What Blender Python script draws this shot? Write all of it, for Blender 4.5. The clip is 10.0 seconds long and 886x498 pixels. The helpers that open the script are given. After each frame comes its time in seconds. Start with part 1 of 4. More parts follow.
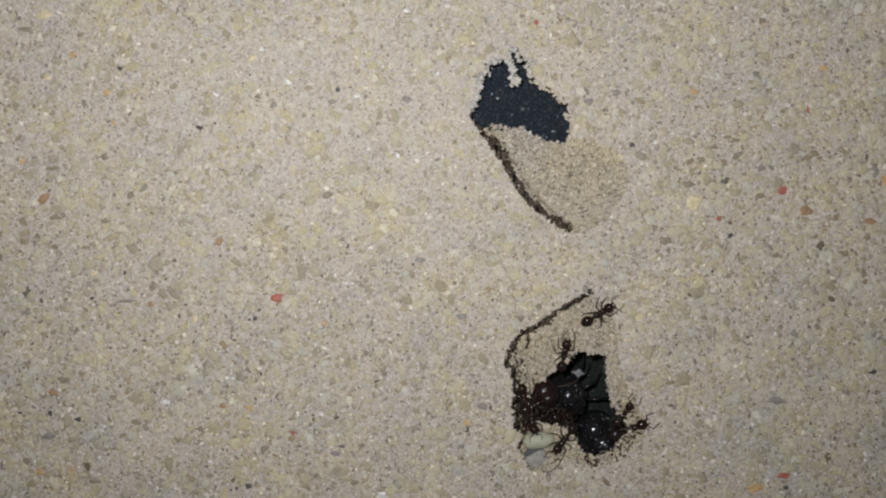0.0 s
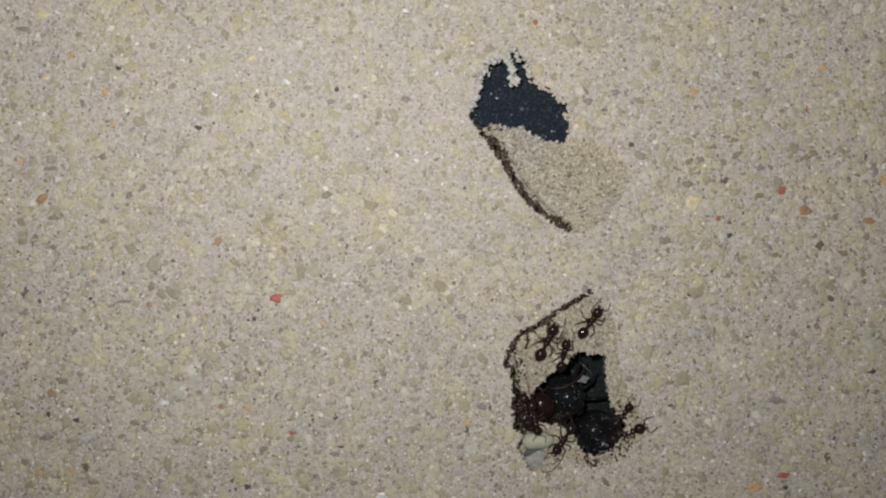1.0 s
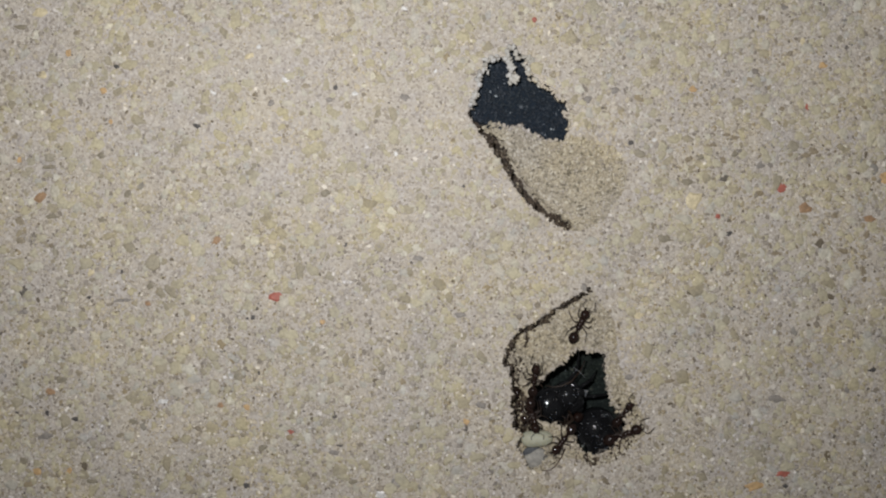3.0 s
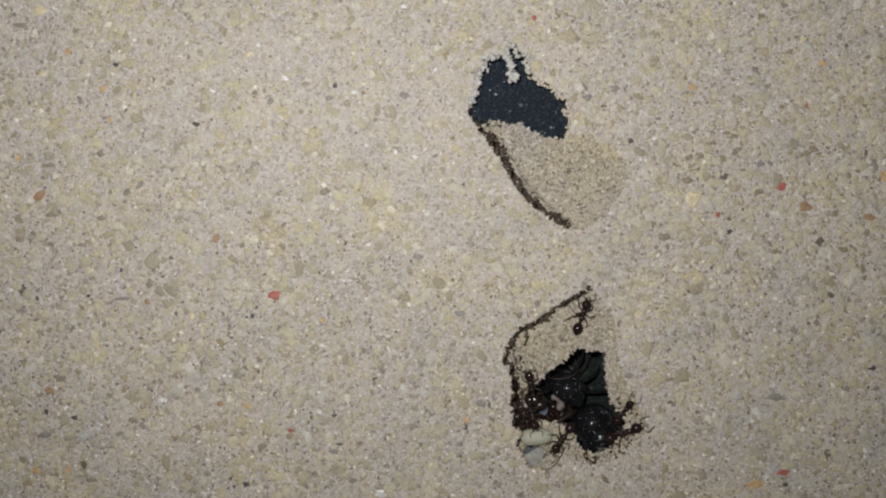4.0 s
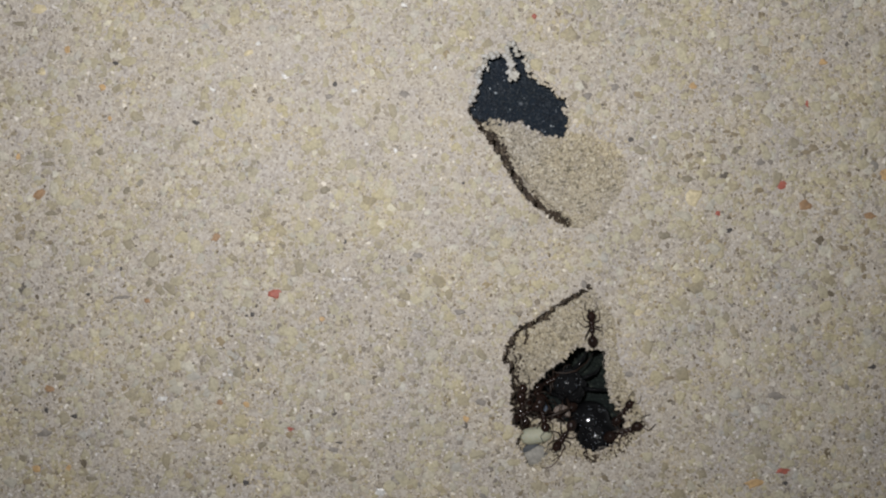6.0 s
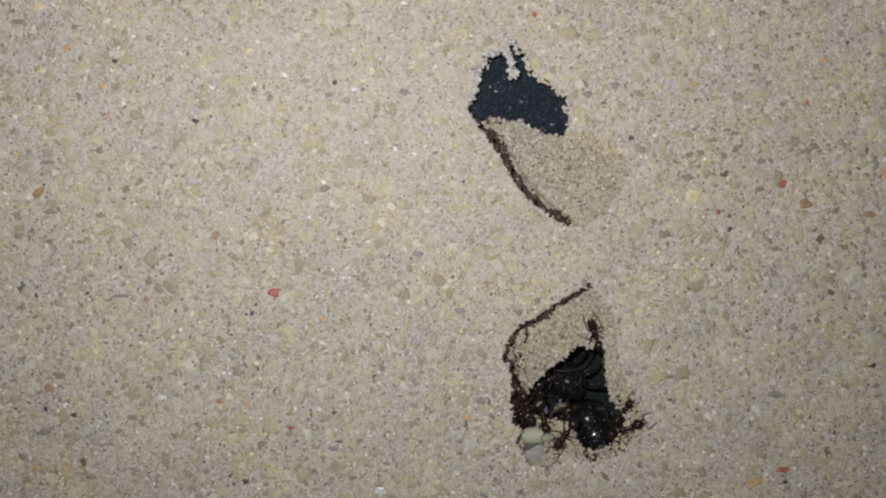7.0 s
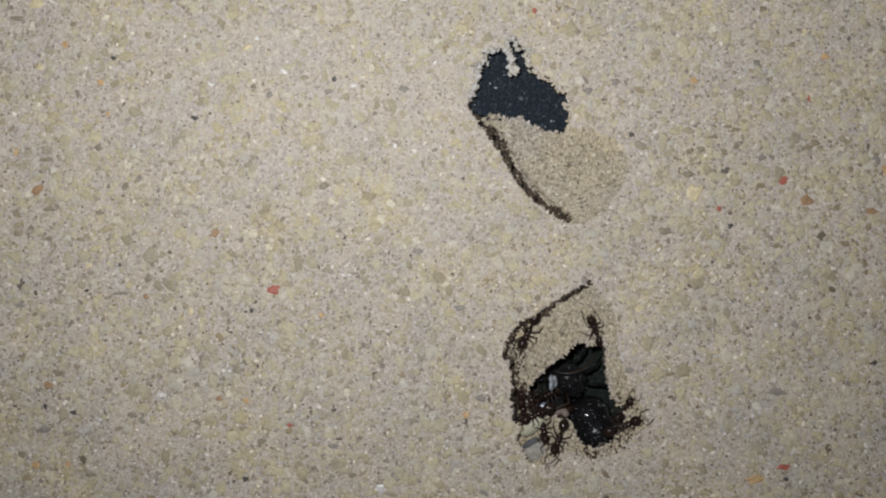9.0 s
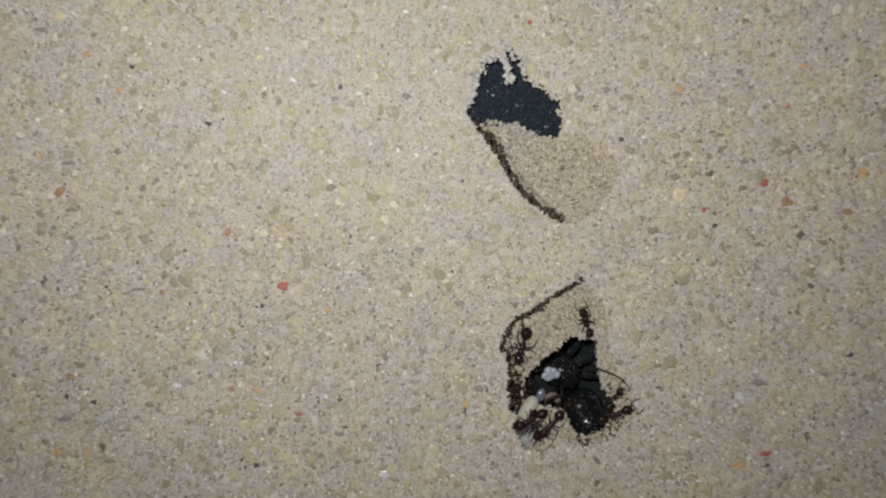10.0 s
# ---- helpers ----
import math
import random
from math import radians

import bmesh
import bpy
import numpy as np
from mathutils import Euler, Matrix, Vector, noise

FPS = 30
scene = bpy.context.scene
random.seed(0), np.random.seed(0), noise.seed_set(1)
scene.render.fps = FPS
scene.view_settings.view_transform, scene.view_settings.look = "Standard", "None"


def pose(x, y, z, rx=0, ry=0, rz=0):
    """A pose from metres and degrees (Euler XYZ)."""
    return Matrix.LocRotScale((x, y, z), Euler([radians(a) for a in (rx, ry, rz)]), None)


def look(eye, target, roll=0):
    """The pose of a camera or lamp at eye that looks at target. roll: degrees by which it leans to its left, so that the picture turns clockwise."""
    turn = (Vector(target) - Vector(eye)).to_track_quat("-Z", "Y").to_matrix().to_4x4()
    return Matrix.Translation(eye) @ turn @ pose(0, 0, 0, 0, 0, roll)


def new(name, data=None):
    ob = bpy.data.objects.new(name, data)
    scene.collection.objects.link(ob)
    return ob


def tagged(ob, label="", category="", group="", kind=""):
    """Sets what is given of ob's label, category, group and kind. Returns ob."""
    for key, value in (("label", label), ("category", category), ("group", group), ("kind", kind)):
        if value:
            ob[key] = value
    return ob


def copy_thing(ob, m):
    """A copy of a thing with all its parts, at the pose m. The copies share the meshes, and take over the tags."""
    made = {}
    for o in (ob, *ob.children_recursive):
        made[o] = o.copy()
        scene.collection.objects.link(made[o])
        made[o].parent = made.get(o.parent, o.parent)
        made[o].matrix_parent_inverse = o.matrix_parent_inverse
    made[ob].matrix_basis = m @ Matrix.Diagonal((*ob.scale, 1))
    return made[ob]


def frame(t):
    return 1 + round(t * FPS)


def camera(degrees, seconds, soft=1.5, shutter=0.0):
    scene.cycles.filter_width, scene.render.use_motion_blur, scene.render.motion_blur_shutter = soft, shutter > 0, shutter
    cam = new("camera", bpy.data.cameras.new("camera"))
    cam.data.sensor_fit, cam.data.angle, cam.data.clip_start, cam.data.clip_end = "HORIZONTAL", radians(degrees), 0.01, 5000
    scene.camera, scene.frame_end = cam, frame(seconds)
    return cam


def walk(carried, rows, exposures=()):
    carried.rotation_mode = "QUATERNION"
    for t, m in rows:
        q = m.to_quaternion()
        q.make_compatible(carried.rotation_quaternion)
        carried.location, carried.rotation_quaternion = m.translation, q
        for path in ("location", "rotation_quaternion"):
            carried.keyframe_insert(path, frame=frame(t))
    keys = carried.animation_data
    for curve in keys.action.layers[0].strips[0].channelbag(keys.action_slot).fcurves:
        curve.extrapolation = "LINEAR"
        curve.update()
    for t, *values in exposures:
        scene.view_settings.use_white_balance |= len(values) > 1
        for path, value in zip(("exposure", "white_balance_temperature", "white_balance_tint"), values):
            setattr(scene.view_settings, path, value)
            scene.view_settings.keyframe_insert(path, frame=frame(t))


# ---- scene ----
cam = camera(60, 10.0, soft=2.1, shutter=0.5)
walk(cam, [
    (0, pose(-0.000007, 0.000200, 0.081829, 0.107, 0.138, 0.099)),
    (0.5, pose(0.000035, 0.000051, 0.081802, 0.222, 0.123, 0.045)),
    (1, pose(-0.000182, 0.000134, 0.081723, 0.155, -0.036, 0.052)),
    (1.5, pose(0.000056, 0.000141, 0.081711, 0.159, 0.084, 0.017)),
    (2, pose(-0.000039, 0.000147, 0.081638, 0.111, 0.016, -0.008)),
    (2.5, pose(-0.000012, 0.000234, 0.081610, 0.002, 0.022, 0.009)),
    (4, pose(-0.000047, -0.000062, 0.081467, 0.047, -0.029, -0.008)),
    (4.5, pose(-0.000000, 0.000000, 0.081476, -0.000, -0.000, 0.000)),
    (5, pose(0.000002, -0.000089, 0.081476, -0.002, 0.001, -0.002)),
    (5.5, pose(0.000002, -0.000089, 0.081476, -0.002, 0.001, -0.002)),
    (7, pose(-0.000108, 0.000016, 0.081325, -0.217, -0.078, 0.016)),
    (7.5, pose(0.000076, -0.000229, 0.081272, -0.116, 0.042, -0.008)),
    (8, pose(-0.000009, -0.000308, 0.081267, -0.116, -0.011, -0.010)),
    (8.5, pose(0.000079, -0.000106, 0.081211, -0.281, 0.039, -0.035)),
    (9, pose(0.000049, -0.000012, 0.081135, -0.411, 0.021, -0.028)),
    (9.5, pose(0.000072, -0.000256, 0.081285, -0.291, 0.043, -0.016)),
    (9.6, pose(0.000069, -0.000258, 0.081376, -0.291, 0.041, -0.016)),
    (9.7, pose(0.000054, -0.000265, 0.081742, -0.289, 0.031, -0.016)),
    (9.8, pose(0.000033, -0.000276, 0.082244, -0.287, 0.019, -0.016)),
    (9.9, pose(-0.000023, -0.000306, 0.083614, -0.280, -0.016, -0.016)),
    (10, pose(-0.000115, -0.000354, 0.085852, -0.269, -0.072, -0.015)),
])

# ------------------------------------------------------------------ world and lamps
world = bpy.data.worlds.new("night_room")
scene.world = world
world.use_nodes = True
world.node_tree.nodes["Background"].inputs[0].default_value = (0.95, 0.97, 1.0, 1)
world.node_tree.nodes["Background"].inputs[1].default_value = 0.13


def torch(eye, target, half_angle, power, color):
    """The small bright light beside the lens, with a soft wide beam."""
    data = bpy.data.lights.new("torch_light", "SPOT")
    data.energy, data.color, data.shadow_soft_size = power, color, 0.0016
    data.spot_size, data.spot_blend = 2 * half_angle, 1.0
    ob = new("torch_light", data)
    ob.matrix_world = look(eye, target)
    return ob


torch((-0.0101, 0.0097, 0.0927), (-0.0044, 0.0608, 0), 1.5496, 0.452, (0.97, 0.96, 0.975))
scene.view_settings.exposure = 0.0


# ------------------------------------------------------------------ materials
def nodes_of(name):
    m = bpy.data.materials.new(name)
    m.use_nodes = True
    t = m.node_tree
    return m, t, t.nodes["Principled BSDF"]


def link(t, a, b):
    t.links.new(a, b)


def noise_node(t, scale, detail=4.0, rough=0.6, coord=None):
    n = t.nodes.new("ShaderNodeTexNoise")
    n.inputs["Scale"].default_value = scale
    n.inputs["Detail"].default_value = detail
    n.inputs["Roughness"].default_value = rough
    if coord is not None:
        link(t, coord, n.inputs["Vector"])
    return n


def ramp_node(t, fac, stops, mode="LINEAR"):
    r = t.nodes.new("ShaderNodeValToRGB")
    r.color_ramp.interpolation = mode
    e = r.color_ramp.elements
    while len(e) < len(stops):
        e.new(0.5)
    for el, (p, c) in zip(e, stops):
        el.position, el.color = p, (*c, 1)
    link(t, fac, r.inputs["Fac"])
    return r


def mix_node(t, fac, a, b, mode="MIX"):
    n = t.nodes.new("ShaderNodeMix")
    n.data_type, n.blend_type = "RGBA", mode
    if isinstance(fac, float):
        n.inputs["Factor"].default_value = fac
    else:
        link(t, fac, n.inputs["Factor"])
    link(t, a, n.inputs["A"]), link(t, b, n.inputs["B"])
    return n.outputs["Result"]


def bump_node(t, height, strength, distance):
    b = t.nodes.new("ShaderNodeBump")
    b.inputs["Strength"].default_value, b.inputs["Distance"].default_value = strength, distance
    link(t, height, b.inputs["Height"])
    return b.outputs["Normal"]


FINE_TONES = [
    (0.00, (0.207, 0.182, 0.150)), (0.06, (0.282, 0.251, 0.210)), (0.17, (0.343, 0.307, 0.260)), (0.32, (0.391, 0.352, 0.301)),
    (0.52, (0.421, 0.381, 0.328)), (0.70, (0.403, 0.356, 0.275)), (0.84, (0.444, 0.403, 0.349)), (0.95, (0.499, 0.459, 0.405)), (0.985, (0.605, 0.565, 0.507)),
]
COARSE_TONES = [
    (0.00, (0.265, 0.236, 0.172)), (0.05, (0.305, 0.273, 0.200)), (0.15, (0.341, 0.309, 0.222)), (0.36, (0.373, 0.339, 0.243)),
    (0.56, (0.398, 0.367, 0.272)), (0.70, (0.410, 0.384, 0.314)), (0.82, (0.365, 0.348, 0.304)), (0.91, (0.424, 0.398, 0.342)), (0.97, (0.481, 0.458, 0.386)),
]
BRIGHT_TONES = [(0.0, (0.50, 0.465, 0.42)), (0.45, (0.57, 0.535, 0.485)), (0.80, (0.66, 0.625, 0.575))]
# in both soils the two palest tones are painted glints
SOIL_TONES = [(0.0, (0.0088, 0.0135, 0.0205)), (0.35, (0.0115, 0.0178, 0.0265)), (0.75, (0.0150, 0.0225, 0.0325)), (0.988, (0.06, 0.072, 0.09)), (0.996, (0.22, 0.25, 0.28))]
DARK_TONES = [(0.0, (0.125, 0.104, 0.074)), (0.10, (0.190, 0.157, 0.106)), (0.28, (0.262, 0.216, 0.140)), (0.50, (0.285, 0.246, 0.168)), (0.72, (0.235, 0.206, 0.152)), (0.86, (0.220, 0.206, 0.182)), (0.95, (0.110, 0.098, 0.082))]
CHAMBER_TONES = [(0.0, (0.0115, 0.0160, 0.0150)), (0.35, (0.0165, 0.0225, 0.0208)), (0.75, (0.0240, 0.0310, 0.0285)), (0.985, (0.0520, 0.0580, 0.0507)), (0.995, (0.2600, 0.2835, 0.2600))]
# brown stain and painted shade, for the crumbs at lips, cracks and ledges
SHADE_STAIN_TONES = [(0.0, (0.022, 0.0155, 0.0105)), (0.28, (0.036, 0.0255, 0.017)), (0.60, (0.055, 0.040, 0.027)), (0.82, (0.085, 0.066, 0.046)), (0.95, (0.16, 0.132, 0.098))]
PALE_TONES = [(0.0, (0.30, 0.285, 0.255)), (0.3, (0.37, 0.36, 0.335)), (0.7, (0.44, 0.435, 0.42))]
SLOPE_TONES = [(0.0, (0.162, 0.144, 0.105)), (0.07, (0.237, 0.210, 0.155)), (0.22, (0.305, 0.269, 0.201)), (0.44, (0.365, 0.323, 0.244)), (0.68, (0.395, 0.355, 0.276)), (0.90, (0.470, 0.433, 0.352))]


def grain_material(name, tones, by_object=False, cloudy=0.0):
    """Quartz sand: every grain has a tone of its own, with clouding inside it."""
    m, t, b = nodes_of(name)
    co = t.nodes.new("ShaderNodeNewGeometry")
    if by_object:
        rnd = t.nodes.new("ShaderNodeObjectInfo").outputs["Random"]
    else:
        rnd = co.outputs["Random Per Island"]
    tone = ramp_node(t, rnd, tones, "CONSTANT")
    cloud = noise_node(t, 3500, 4, 0.65, co.outputs["Position"])
    shade = ramp_node(t, cloud.outputs["Fac"], [(0.3, (0.84 - cloudy, 0.83 - cloudy, 0.82 - cloudy)), (0.7, (1.12 + cloudy, 1.11 + cloudy, 1.09 + cloudy))])
    wide = noise_node(t, 130, 3, 0.6, co.outputs["Position"])
    tint = ramp_node(t, wide.outputs["Fac"], [(0.34, (0.91, 0.93, 0.99)), (0.66, (1.06, 1.033, 0.922))])
    c = mix_node(t, 1.0, tone.outputs["Color"], shade.outputs["Color"], "MULTIPLY")
    c = mix_node(t, 1.0, c, tint.outputs["Color"], "MULTIPLY")
    link(t, c, b.inputs["Base Color"])
    r = ramp_node(t, cloud.outputs["Fac"], [(0.3, (0.50,) * 3), (0.7, (0.88,) * 3)])
    link(t, r.outputs["Color"], b.inputs["Roughness"])
    b.inputs["Specular IOR Level"].default_value = 0.3
    fine = noise_node(t, 9000, 3, 0.6, co.outputs["Position"])
    link(t, bump_node(t, fine.outputs["Fac"], 0.5, 0.00005), b.inputs["Normal"])
    return m


def sand_bed_material():
    """Packed fine sand between the grains: tiny cells of beige, grey and dark."""
    m, t, b = nodes_of("fine_sand")
    co = t.nodes.new("ShaderNodeNewGeometry")
    v = t.nodes.new("ShaderNodeTexVoronoi")
    v.inputs["Scale"].default_value = 4200
    link(t, co.outputs["Position"], v.inputs["Vector"])
    sep = t.nodes.new("ShaderNodeSeparateColor")
    link(t, v.outputs["Color"], sep.inputs[0])
    tone = ramp_node(t, sep.outputs[0], [
        (0.0, (0.27, 0.24, 0.205)), (0.08, (0.325, 0.294, 0.256)), (0.28, (0.370, 0.334, 0.290)), (0.5, (0.395, 0.358, 0.310)),
        (0.72, (0.415, 0.382, 0.336)), (0.9, (0.455, 0.422, 0.376))], "CONSTANT")
    wide = noise_node(t, 220, 4, 0.65, co.outputs["Position"])
    tint = ramp_node(t, wide.outputs["Fac"], [(0.35, (0.95, 0.95, 0.98)), (0.65, (1.05, 1.03, 0.95))])
    c = mix_node(t, 1.0, tone.outputs["Color"], tint.outputs["Color"], "MULTIPLY")
    link(t, c, b.inputs["Base Color"])
    b.inputs["Roughness"].default_value = 0.85
    link(t, bump_node(t, v.outputs["Distance"], 0.6, 0.00010), b.inputs["Normal"])
    return m


def dark_soil_material(name, low, middle, high):
    """Dark soil with scattered pale specks painted as glints."""
    m, t, b = nodes_of(name)
    co = t.nodes.new("ShaderNodeNewGeometry")
    n1 = noise_node(t, 2600, 5, 0.7, co.outputs["Position"])
    tone = ramp_node(t, n1.outputs["Fac"], [(0.3, low), (0.55, middle), (0.8, high)])
    v = t.nodes.new("ShaderNodeTexVoronoi")
    v.inputs["Scale"].default_value = 2600
    link(t, co.outputs["Position"], v.inputs["Vector"])
    sep = t.nodes.new("ShaderNodeSeparateColor")
    link(t, v.outputs["Color"], sep.inputs[0])
    spot = ramp_node(t, v.outputs["Distance"], [(0.10, (1, 1, 1)), (0.22, (0, 0, 0))])
    rare = ramp_node(t, sep.outputs[0], [(0.90, (0, 0, 0)), (0.96, (1, 1, 1))])
    fac = mix_node(t, 1.0, spot.outputs["Color"], rare.outputs["Color"], "MULTIPLY")
    speck = t.nodes.new("ShaderNodeRGB")
    speck.outputs[0].default_value = (0.36, 0.40, 0.44, 1)
    c = mix_node(t, fac, tone.outputs["Color"], speck.outputs[0])
    link(t, c, b.inputs["Base Color"])
    b.inputs["Roughness"].default_value = 0.9
    b.inputs["Specular IOR Level"].default_value = 0.2
    link(t, bump_node(t, n1.outputs["Fac"], 0.8, 0.0002), b.inputs["Normal"])
    return m


def cuticle_material(name, dark, light, rough, dents=0.0):
    """Ant shell: brown chitin, polished, paler where thin."""
    m, t, b = nodes_of(name)
    co = t.nodes.new("ShaderNodeTexCoord")
    n = noise_node(t, 2200, 4, 0.6, co.outputs["Object"])
    tone = ramp_node(t, n.outputs["Fac"], [(0.3, dark), (0.75, light)])
    link(t, tone.outputs["Color"], b.inputs["Base Color"])
    b.inputs["Roughness"].default_value = rough
    b.inputs["Specular IOR Level"].default_value = 0.27
    f = noise_node(t, 9000, 3, 0.6, co.outputs["Object"])
    fine = t.nodes.new("ShaderNodeBump")
    fine.inputs["Strength"].default_value, fine.inputs["Distance"].default_value = 0.25, 0.00004
    link(t, f.outputs["Fac"], fine.inputs["Height"])
    if dents:
        d = noise_node(t, 900, 3, 0.55, co.outputs["Object"])
        link(t, bump_node(t, d.outputs["Fac"], dents, 0.0004), fine.inputs["Normal"])
    link(t, fine.outputs["Normal"], b.inputs["Normal"])
    return m


def stone_material(name, color, rough=0.6):
    m, t, b = nodes_of(name)
    co = t.nodes.new("ShaderNodeNewGeometry")
    n = noise_node(t, 2400, 5, 0.65, co.outputs["Position"])
    tone = ramp_node(t, n.outputs["Fac"], [(0.3, tuple(0.68 * c for c in color)), (0.7, tuple(min(1, 1.25 * c) for c in color))])
    link(t, tone.outputs["Color"], b.inputs["Base Color"])
    b.inputs["Roughness"].default_value = rough
    link(t, bump_node(t, n.outputs["Fac"], 0.5, 0.0001), b.inputs["Normal"])
    return m


def brood_material(name, color, rough=0.35):
    m, t, b = nodes_of(name)
    co = t.nodes.new("ShaderNodeTexCoord")
    n = noise_node(t, 900, 3, 0.5, co.outputs["Object"])
    tone = ramp_node(t, n.outputs["Fac"], [(0.3, tuple(0.8 * c for c in color)), (0.7, color)])
    link(t, tone.outputs["Color"], b.inputs["Base Color"])
    b.inputs["Roughness"].default_value = rough
    b.inputs["Subsurface Weight"].default_value = 0.3
    b.inputs["Subsurface Radius"].default_value = (0.0004, 0.0003, 0.0002)
    return m


M_FINE = grain_material("fine_grain", FINE_TONES)
M_SLOPE = grain_material("slope_grain", SLOPE_TONES)
M_COARSE = grain_material("coarse_grain", COARSE_TONES, cloudy=0.09)
M_GRAIN_ONE = grain_material("single_grain", COARSE_TONES, True, 0.09)
M_DARK_GRAIN = grain_material("dark_grain", DARK_TONES, cloudy=0.06)
M_BRIGHT = grain_material("bright_grain", BRIGHT_TONES)
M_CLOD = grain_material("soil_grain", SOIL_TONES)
M_CRUMB = grain_material("pale_crumb", PALE_TONES)
M_SAND = sand_bed_material()
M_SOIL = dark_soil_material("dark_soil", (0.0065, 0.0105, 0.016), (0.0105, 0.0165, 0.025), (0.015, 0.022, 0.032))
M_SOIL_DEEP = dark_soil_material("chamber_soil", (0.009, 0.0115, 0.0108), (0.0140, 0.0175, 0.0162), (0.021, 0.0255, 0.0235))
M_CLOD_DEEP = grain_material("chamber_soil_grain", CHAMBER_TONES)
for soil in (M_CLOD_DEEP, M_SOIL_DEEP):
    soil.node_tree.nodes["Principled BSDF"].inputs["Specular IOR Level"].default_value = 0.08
M_SHADE_STAIN = grain_material("shade_stain_grain", SHADE_STAIN_TONES)
M_HEAD = cuticle_material("ant_head_shell", (0.0085, 0.0046, 0.0035), (0.022, 0.0102, 0.0070), 0.12)
M_BODY = cuticle_material("ant_thorax_shell", (0.0085, 0.0047, 0.0036), (0.021, 0.0103, 0.0072), 0.24)
M_GASTER = cuticle_material("ant_gaster_shell", (0.0070, 0.0041, 0.0033), (0.0170, 0.0088, 0.0065), 0.12)
M_LEG = cuticle_material("ant_leg_shell", (0.015, 0.0098, 0.0070), (0.032, 0.0205, 0.0145), 0.45)
M_LIMB = cuticle_material("dry_limb", (0.035, 0.022, 0.014), (0.085, 0.052, 0.033), 0.5)
M_EYE = cuticle_material("ant_eye", (0.004, 0.004, 0.004), (0.012, 0.010, 0.010), 0.12)
M_RED = cuticle_material("soldier_head_shell", (0.008, 0.0036, 0.0034), (0.0185, 0.0070, 0.0062), 0.12, 0.08)
M_QUEEN = cuticle_material("queen_shell", (0.0042, 0.0045, 0.0051), (0.0090, 0.0091, 0.0096), 0.075, 0.13)
M_PALE = brood_material("pale_brood", (0.29, 0.315, 0.345))
M_PUPA = brood_material("pupa_skin", (0.37, 0.37, 0.275), 0.6)
M_FLAKE = brood_material("skin_flake", (0.15, 0.155, 0.16), 0.3)
M_GRUB = brood_material("grub_skin", (0.17, 0.135, 0.112), 0.65)
M_WING = brood_material("wing_membrane", (0.125, 0.15, 0.19), 0.22)

# ------------------------------------------------------------------ plan
# The plan is drawn in steps of 0.06 mm: x to the east, y to the south, its middle under the lens; heights are in mm.
STEP, MID_X, MID_Y, EYE = 0.00006, 784, 441, 81.5


def at(x, y, z=0.0):
    """The place of a plan point that lies z mm over the sand's face (below it: negative)."""
    k = STEP * (1 - z / EYE)
    return Vector(((x - MID_X) * k, (MID_Y - y) * k, z / 1000))


def part(name, bm, material, parent=None, label="", smooth=True):
    me = bpy.data.meshes.new(name)
    bm.to_mesh(me)
    bm.free()
    me.materials.append(material)
    if smooth:
        me.shade_smooth()
    ob = new(name, me)
    ob.parent = parent
    if label:
        tagged(ob, label)
    return ob


def sheet(name, verts, faces, material, parent=None, smooth=False):
    me = bpy.data.meshes.new(name)
    me.from_pydata(verts, [], faces)
    me.materials.append(material)
    if smooth:
        me.shade_smooth()
    ob = new(name, me)
    ob.parent = parent
    return ob


def lattice(seed, shape=(64, 64)):
    return np.random.RandomState(seed).rand(*shape)


def value_noise(x, y, cell, seed):
    g = lattice(seed)
    u, v = np.asarray(x, float) / cell, np.asarray(y, float) / cell
    i, j = np.floor(u).astype(int), np.floor(v).astype(int)
    a, b = u - i, v - j
    a, b = a * a * (3 - 2 * a), b * b * (3 - 2 * b)
    n = g.shape[0]
    return (g[i % n, j % n] * (1 - a) * (1 - b) + g[(i + 1) % n, j % n] * a * (1 - b)
            + g[i % n, (j + 1) % n] * (1 - a) * b + g[(i + 1) % n, (j + 1) % n] * a * b) - 0.5


def to_line(x, y, line):
    """Distance in plan steps to a polyline."""
    d = np.full(np.shape(x), 1e9)
    for (ax, ay), (bx, by) in zip(line[:-1], line[1:]):
        vx, vy = bx - ax, by - ay
        s = np.clip(((x - ax) * vx + (y - ay) * vy) / (vx * vx + vy * vy + 1e-9), 0, 1)
        d = np.minimum(d, np.hypot(x - ax - s * vx, y - ay - s * vy))
    return d


def inside(x, y, ring):
    hit = np.zeros(np.shape(x), bool)
    for (ax, ay), (bx, by) in zip(ring, ring[1:] + ring[:1]):
        cross = (ay > y) != (by > y)
        hit ^= cross & (x < (bx - ax) * (y - ay) / ((by - ay) if by != ay else 1e-9) + ax)
    return hit


# upper burrow: a broken-through mouth, with a slope of fine sand against a sharp western lip
MOUTH_A = [(831, 187), (843, 164), (848, 151), (843, 132), (861, 120), (855, 106), (872, 100), (886, 100), (899, 103), (905, 118),
           (903, 142), (906, 141), (911, 134), (903, 114), (897, 98), (899, 80), (911, 83), (917, 92), (925, 98), (941, 100),
           (933, 113), (935, 125), (943, 135), (955, 146), (982, 161), (988, 174), (1005, 175), (1009, 191), (998, 197), (1008, 213),
           (1005, 238), (993, 250), (978, 246), (964, 248), (951, 238), (934, 232), (922, 219), (902, 225), (876, 217), (859, 211),
           (841, 204)]
LIP_A = [(827, 196), (838, 215), (862, 247), (886, 282), (906, 318), (927, 349), (945, 364), (971, 384), (1000, 404)]
RIM_A = [(1000, 404), (1032, 405), (1068, 386), (1102, 336), (1112, 296), (1088, 258), (1046, 244), (1005, 236)]
